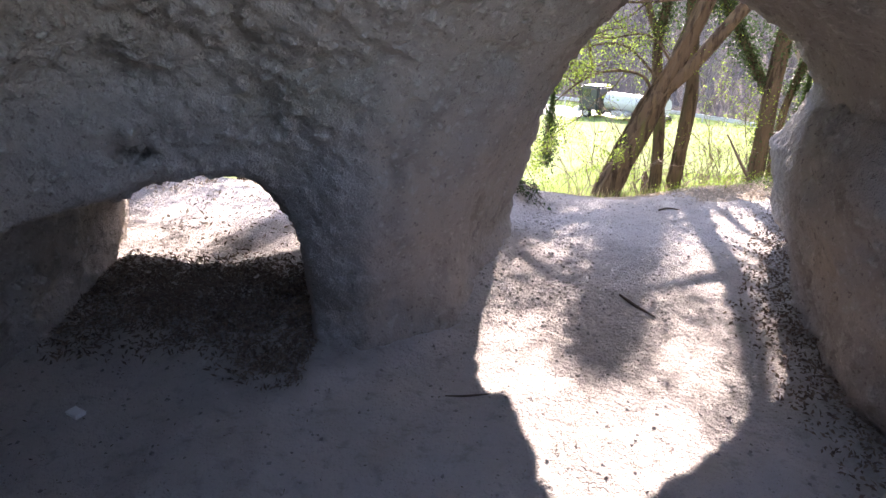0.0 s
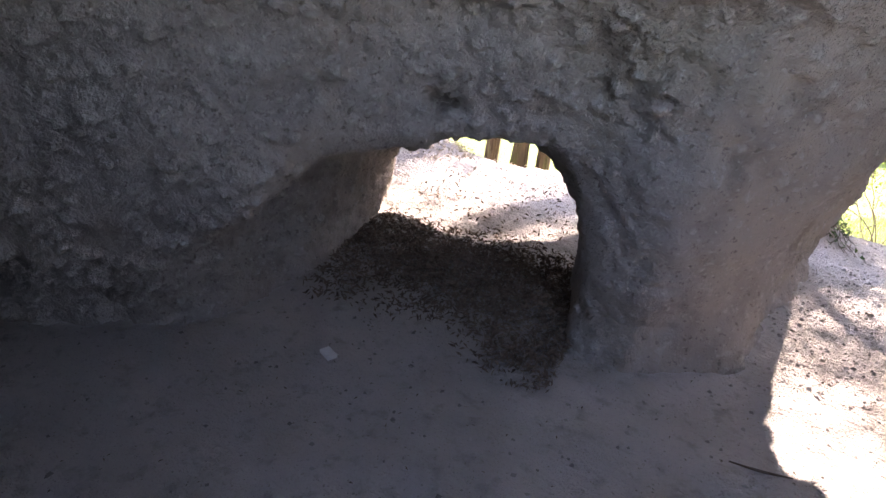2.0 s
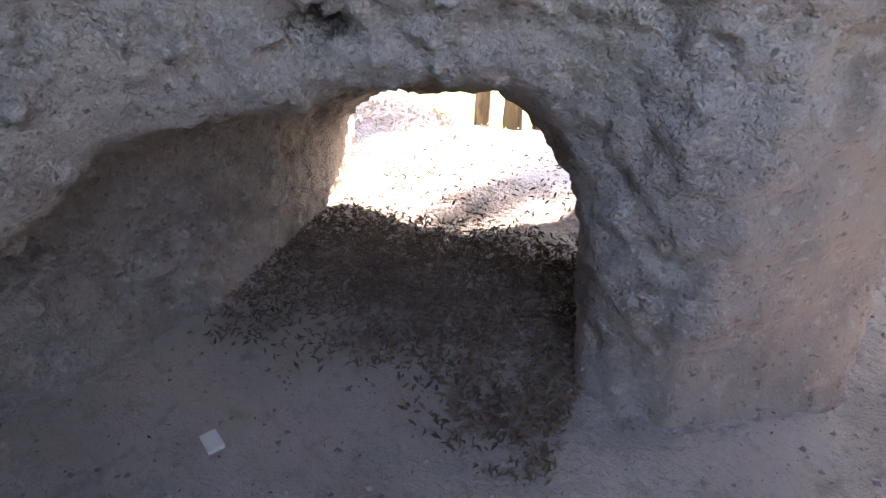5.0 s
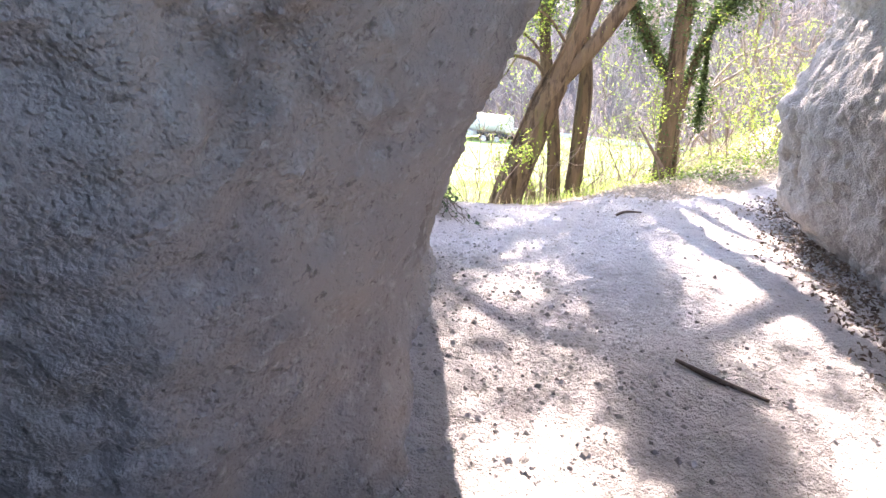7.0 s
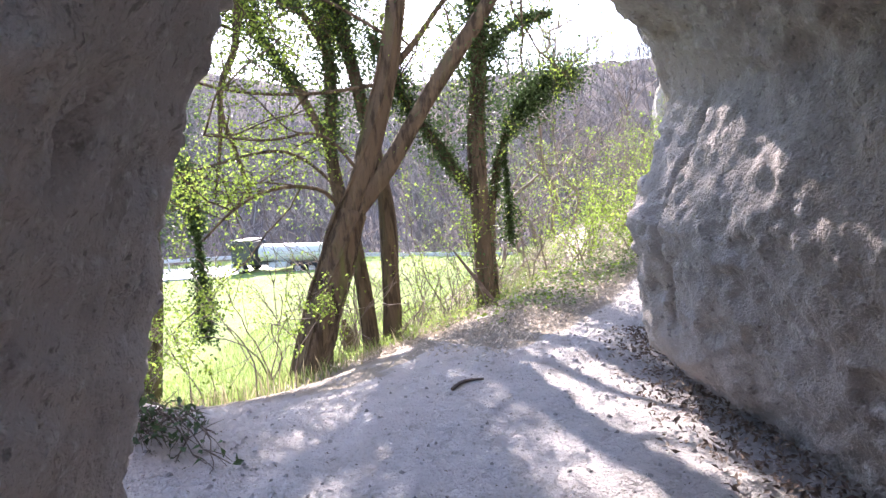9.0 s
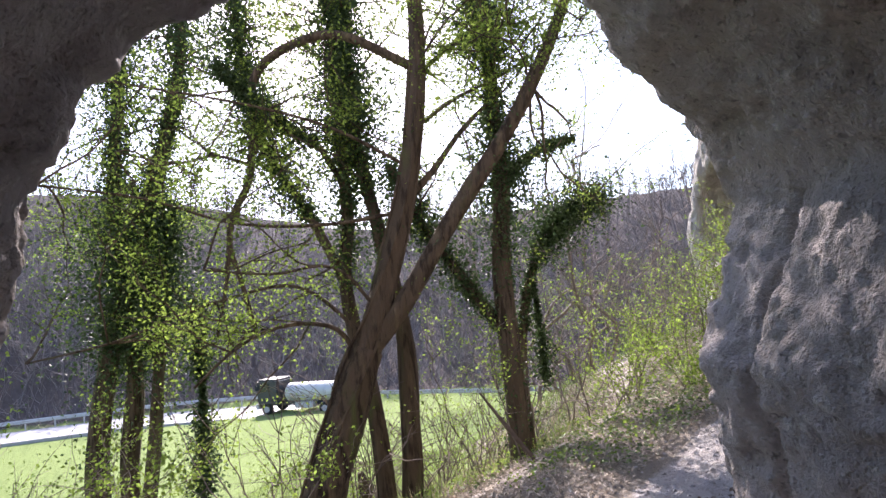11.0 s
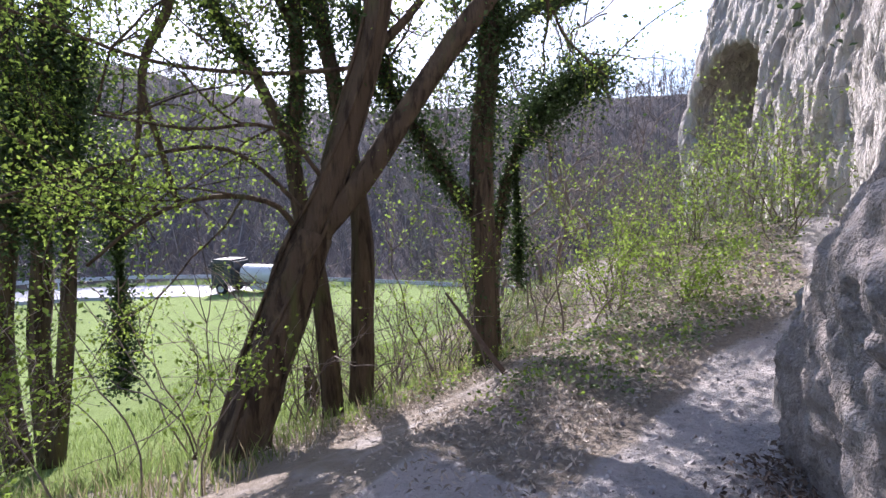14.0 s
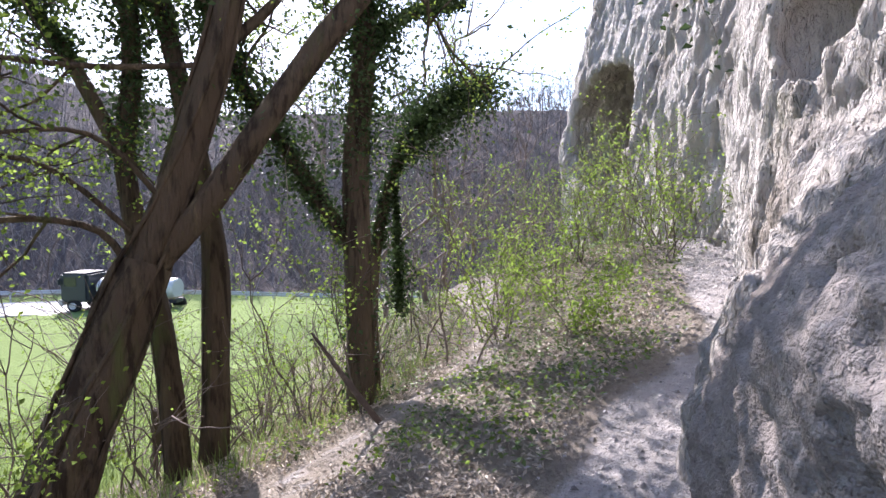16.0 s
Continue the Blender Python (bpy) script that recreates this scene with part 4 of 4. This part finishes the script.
stones(11000, -4, 4, 0.3, 8, lambda x, y, c, g: (sd_poly(x, y, CHAMBER) < 0) | (sd_poly(x, y, PASSAGE) < 0), 0.003, 0.016, 61, "small loose stones on the trodden sandy floor")
stones(1100, 0.3, 1.5, 3.4, 6.4, lambda x, y, c, g: sd_poly(x, y, CHAMBER) < 0.05, 0.004, 0.02, 62, "crumbled tuff lumps at the foot of the pillar")
stones(5000, 3.0, 9.5, 5.5, 9.5, lambda x, y, c, g: (c > -0.3) & (c < 0.9), 0.004, 0.022, 63, "loose stones on the path along the cliff")


def blades(name, n, x0, x1, y0, y1, keep, low, high, mat, seed, label):
    x, y, g = scatter(n, x0, x1, y0, y1, keep, seed)
    m = len(x)
    p = np.stack([x, y, on_ground(x, y) - 0.02], 1)
    t = g.uniform(0, 6.283, m)
    w = np.stack([np.cos(t), np.sin(t), 0 * t], 1) * 0.006
    h = g.uniform(low, high, m)[:, None]
    tip = p + h * np.array([0, 0, 1]) + g.normal(0, 0.3, (m, 3)) * h * (1, 1, 0.2)
    mid = (p + tip) / 2 + np.array([0, 0, 0.12]) * h
    v = np.stack([p - w, p + w, mid + w * 0.8, mid - w * 0.8, tip], 1).reshape(-1, 3)
    k = 5 * np.arange(m)
    f = np.stack([k, k + 1, k + 2, k + 3], 1).tolist() + np.stack([k + 3, k + 2, k + 4], 1).tolist()
    return tagged(part_mesh(name, mesh_np(name, v, f, smooth=False), mat), label, "grass", kind="stuff")


blades("grass", 42000, -3, 14, 8.5, 20, lambda x, y, c, g: (c > 3.2) & (c < 11), 0.06, 0.22, GRASS_BLADE, 71, "long green grass at the meadow's edge")
blades("dry_grass", 5000, -2, 9, 8.2, 14, lambda x, y, c, g: (c > 2.9) & (c < 6.5) & (patch(x, y, 1.2) > -0.1), 0.08, 0.3, DRY_GRASS, 72, "pale dead stalks and grass below the path")


# ---- small things ----
def bar(name, pts, radii, mat, label, category, segs=7):
    bm = bmesh.new()
    q, r = curve_through(pts, radii, 0.03)
    tube(bm, [tuple(a) for a in q], list(r), segs, 0.5)
    return tagged(part(name, bm, mat), label, category)


def lay(points, lift):
    return [(x, y, float(on_ground(x, y)) + lift) for x, y in points]


bar("fallen_branch", lay([(1.54, 3.96), (1.59, 3.84), (1.62, 3.76), (1.7, 3.6)], 0.012), [0.008, 0.013, 0.012, 0.007], STICK, "short dark fallen branch on the sandy floor", "branch")
bar("fallen_branch", lay([(2.62, 6.26), (2.7, 6.28), (2.84, 6.23)], 0.012), [0.012, 0.012, 0.006], STICK, "short dark fallen branch lying on the crest of the path", "branch")
bar("twig", lay([(0.18, 2.7), (0.3, 2.67), (0.44, 2.7)], 0.006), [0.004, 0.007, 0.003], STICK, "thin dark twig on the cave floor", "twig")
bar("fallen_pole", [(5.05, 8.55, -0.55), (4.85, 8.75, -0.2), (4.6, 9.1, 0.35)], [0.025, 0.022, 0.012], STICK, "thin dead pole leaning in the undergrowth", "branch")

# white card packet, a little crushed, with its flap
z = float(on_ground(-1.87, 2.46))
packet = empty("packet", (-1.87, 2.46, z), "small white crushed card packet on the cave floor", "litter")
bm = bmesh.new()
bmesh.ops.create_cube(bm, size=1, matrix=Matrix.Translation((0, 0, 0.014)) @ Matrix.Diagonal((0.1, 0.058, 0.024, 1)))
bmesh.ops.bevel(bm, geom=bm.edges[:], offset=0.003, segments=2, affect="EDGES")
for q in bm.verts:
    q.co += 0.004 * Vector((noise.noise(q.co * 30), noise.noise(q.co * 30 + Vector((5, 0, 0))), noise.noise(q.co * 30 + Vector((0, 5, 0)))))
part("box", bm, CARD, packet)
bm = bmesh.new()
bmesh.ops.create_cube(bm, size=1, matrix=pose(0.055, 0, 0.03, 0, -35, 0) @ Matrix.Diagonal((0.03, 0.055, 0.002, 1)))
part("flap", bm, CARD, packet, "torn open flap")
packet.rotation_euler = (0, 0, radians(-28))

z = float(on_ground(-0.89, 3.16))
bm = bmesh.new()
bmesh.ops.create_cube(bm, size=1, matrix=Matrix.Diagonal((0.11, 0.024, 0.012, 1)))
bmesh.ops.subdivide_edges(bm, edges=bm.edges[:], cuts=3)
for q in bm.verts:
    q.co += Vector((0, 0.006, 0.004)) * noise.noise(q.co * 50)
    q.co.y *= 1 - 0.25 * noise.noise(q.co * 23)
chip = tagged(part("wood_chip", bm, CHIP), "pale split sliver of wood at the pillar's foot", "wood chip")
chip.location, chip.rotation_euler = (-0.89, 3.16, z + 0.008), (0.1, 0.05, radians(38))

# small dry root poking out at the pillar's foot
g = np.random.default_rng(83)
z = float(on_ground(-0.1, 3.42))
root = empty("dry_root", (-0.1, 3.42, z), "small dry root tuft at the foot of the pillar", "root")
for k in range(9):
    lines = []
    w = g.normal(0, 0.8, 3) * (1, 1, 0.2) + (0, -0.2, 0.35)
    twig_lines(g, (-0.1 + g.normal(0, 0.05), 3.42, z), w / np.linalg.norm(w), 0.045, 0.006, 0, lines)
    planted(twig_mesh(lines, "root_end", STICK), root)

# ivy hanging over the little bank outside the mouth
g = np.random.default_rng(84)
ivy = empty("hanging_ivy", (0.95, 6.3, 0.0), "ivy and dead roots hanging over the bank by the cave mouth", "ivy")
lines = []
for k in range(26):
    x = 0.82 + g.uniform(0, 0.42)
    y = 6.75 - 0.5 * (x - 0.85) + g.normal(0, 0.12)
    twig_lines(g, (x, y, float(on_ground(x, y)) + 0.03), (g.normal(0.1, 0.3), -0.9, 0.15), g.uniform(0.2, 0.5), 0.006, 1, lines, 0.12)
planted(tagged(twig_mesh(lines, "rootwork", STICK), kind="stuff"), ivy)
planted(leaf_mesh("leaves", around(g, lines, 300, 0.04, (0, 1)), 0.045, g, LEAF_IVY), ivy)

# ivy trailing over the cliff's edge beside the mouth
g = np.random.default_rng(85)
trail = empty("trailing_ivy", (5.6, 6.9, 3.0), "ivy strands trailing down the cliff", "ivy")
lines = []
for k in range(16):
    x = 5.2 + 1.6 * g.random()
    twig_lines(g, (x, 6.75 + 0.1 * (x - 5.2) - 0.15, 4.6 + g.uniform(-0.6, 0.6)), (0.1, 0.35, -1), g.uniform(0.7, 1.8), 0.006, 1, lines, 0.05, 0.3)
planted(tagged(twig_mesh(lines, "branchwork", STICK), kind="stuff"), trail)
planted(leaf_mesh("leaves", around(g, lines, 700, 0.05, (0, 1)), 0.07, g, LEAF_IVY), trail)

# mossy stump in the meadow's edge
z = float(on_ground(4.74, 12.85))
stump = empty("stump", (4.74, 12.85, z), "broken old stump below the trees", "stump")
planted(limb("trunk", [(4.74, 12.85, z - 0.1), (4.72, 12.87, z + 0.35), (4.68, 12.9, z + 0.62)], [0.12, 0.1, 0.05], BARK, None, 10, 0.5, 0.08), stump)
planted(leaf_mesh("ivy", along(np.random.default_rng(86), [(4.74, 12.85, z), (4.68, 12.9, z + 0.6)], 160, 0.1), 0.05, np.random.default_rng(86), LEAF_IVY), stump)

# ---- guard rail beyond the road ----
rail = empty("guard_rail", (11, 54, -5.5), "weathered steel guard rail beyond the road", "guard rail")
line = road_line(3.2, 2.0)
line = [p for p in line if -40 < p[0] < 40]
bm = bmesh.new()
W_PROFILE = [(0.45, 0.0), (0.5, 0.06), (0.56, 0.06), (0.6, 0.01), (0.64, 0.06), (0.7, 0.06), (0.75, 0.0)]
W_PROFILE = W_PROFILE + [(z, d - 0.015) for z, d in reversed(W_PROFILE)]
rings = [[bm.verts.new((x, y - d, -5.55 + z)) for z, d in W_PROFILE] for x, y in line]
for a, b in zip(rings, rings[1:]):
    for i in range(len(W_PROFILE)):
        bm.faces.new((a[i], b[i], b[i - 1], a[i - 1]))
planted(part("beam", bm, STEEL), rail)
bm = bmesh.new()
bmesh.ops.create_cube(bm, size=1, matrix=Matrix.Diagonal((0.1, 0.06, 1.3, 1)))
post_me = bpy.data.meshes.new("post")
bm.to_mesh(post_me)
bm.free()
post_me.materials.append(STEEL)
for x, y in line:
    post = new("post", post_me)
    post.location = (x, y + 0.08, -5.45)
    planted(post, rail)


# ---- tank lorry on the road ----
def lorry(at, turn):
    ob = empty("tank_lorry", (0, 0, 0), "dark tank lorry with a silver tank on the road", "lorry")

    def block(name, size, centre, mat, bevel=0.06, parent=ob):
        bm = bmesh.new()
        bmesh.ops.create_cube(bm, size=1, matrix=Matrix.Translation(centre) @ Matrix.Diagonal((*size, 1)))
        bmesh.ops.bevel(bm, geom=bm.edges[:], offset=bevel, segments=2, affect="EDGES")
        return part(name, bm, mat, parent)

    def drum(name, r, length, centre, along_x, mat, parent=ob, segs=24):
        bm = bmesh.new()
        turn_m = pose(0, 0, 0, 0, 90, 0) if along_x else pose(0, 0, 0, 90, 0, 0)
        bmesh.ops.create_cone(bm, cap_ends=True, segments=segs, radius1=r, radius2=r, depth=length, matrix=Matrix.Translation(centre) @ turn_m)
        bmesh.ops.bevel(bm, geom=[e for e in bm.edges if len(e.link_faces) == 2 and max(len(f.verts) for f in e.link_faces) > 8], offset=0.06, segments=3, affect="EDGES")
        return part(name, bm, mat, parent)

    cab = block("cab", (2.1, 2.4, 2.4), (-3.3, 0, 2.0), CAB, 0.18)
    block("windscreen", (0.04, 2.0, 0.85), (-4.36, 0, 2.5), GLASS, 0.01, cab)
    for s in (-1, 1):
        block("side_window", (0.9, 0.04, 0.75), (-3.5, 1.21 * s, 2.5), GLASS, 0.01, cab)
        block("mirror", (0.12, 0.22, 0.5), (-4.2, 1.36 * s, 2.5), CAB, 0.03, cab)
    block("bumper", (0.3, 2.4, 0.5), (-4.3, 0, 0.75), STEEL, 0.05)
    drum("tank", 0.85, 5.6, (0.9, 0, 1.85), True, TANK)
    for x in (-1.4, 0.1, 1.6, 3.2):
        drum("tank_band", 0.87, 0.08, (x, 0, 1.85), True, STEEL)
    block("chassis", (7.6, 1.0, 0.3), (0.0, 0, 0.85), CAB, 0.03)
    block("side_locker", (1.6, 2.3, 0.5), (0.0, 0, 0.8), STEEL, 0.04)
    for x in (-3.4, 1.9, 3.2):
        for s in (-1, 1):
            wheel = drum("wheel", 0.5, 0.34, (x, 1.02 * s, 0.5), False, RUBBER)
            drum("rim", 0.27, 0.03, (x, 1.2 * s, 0.5), False, STEEL, wheel, 16)
    ob.matrix_world = pose(*at, 0, 0, turn) @ Matrix.Diagonal((0.9, 0.9, 0.78, 1))
    return ob


lorry((14.0, 45.9, -5.55), -49)
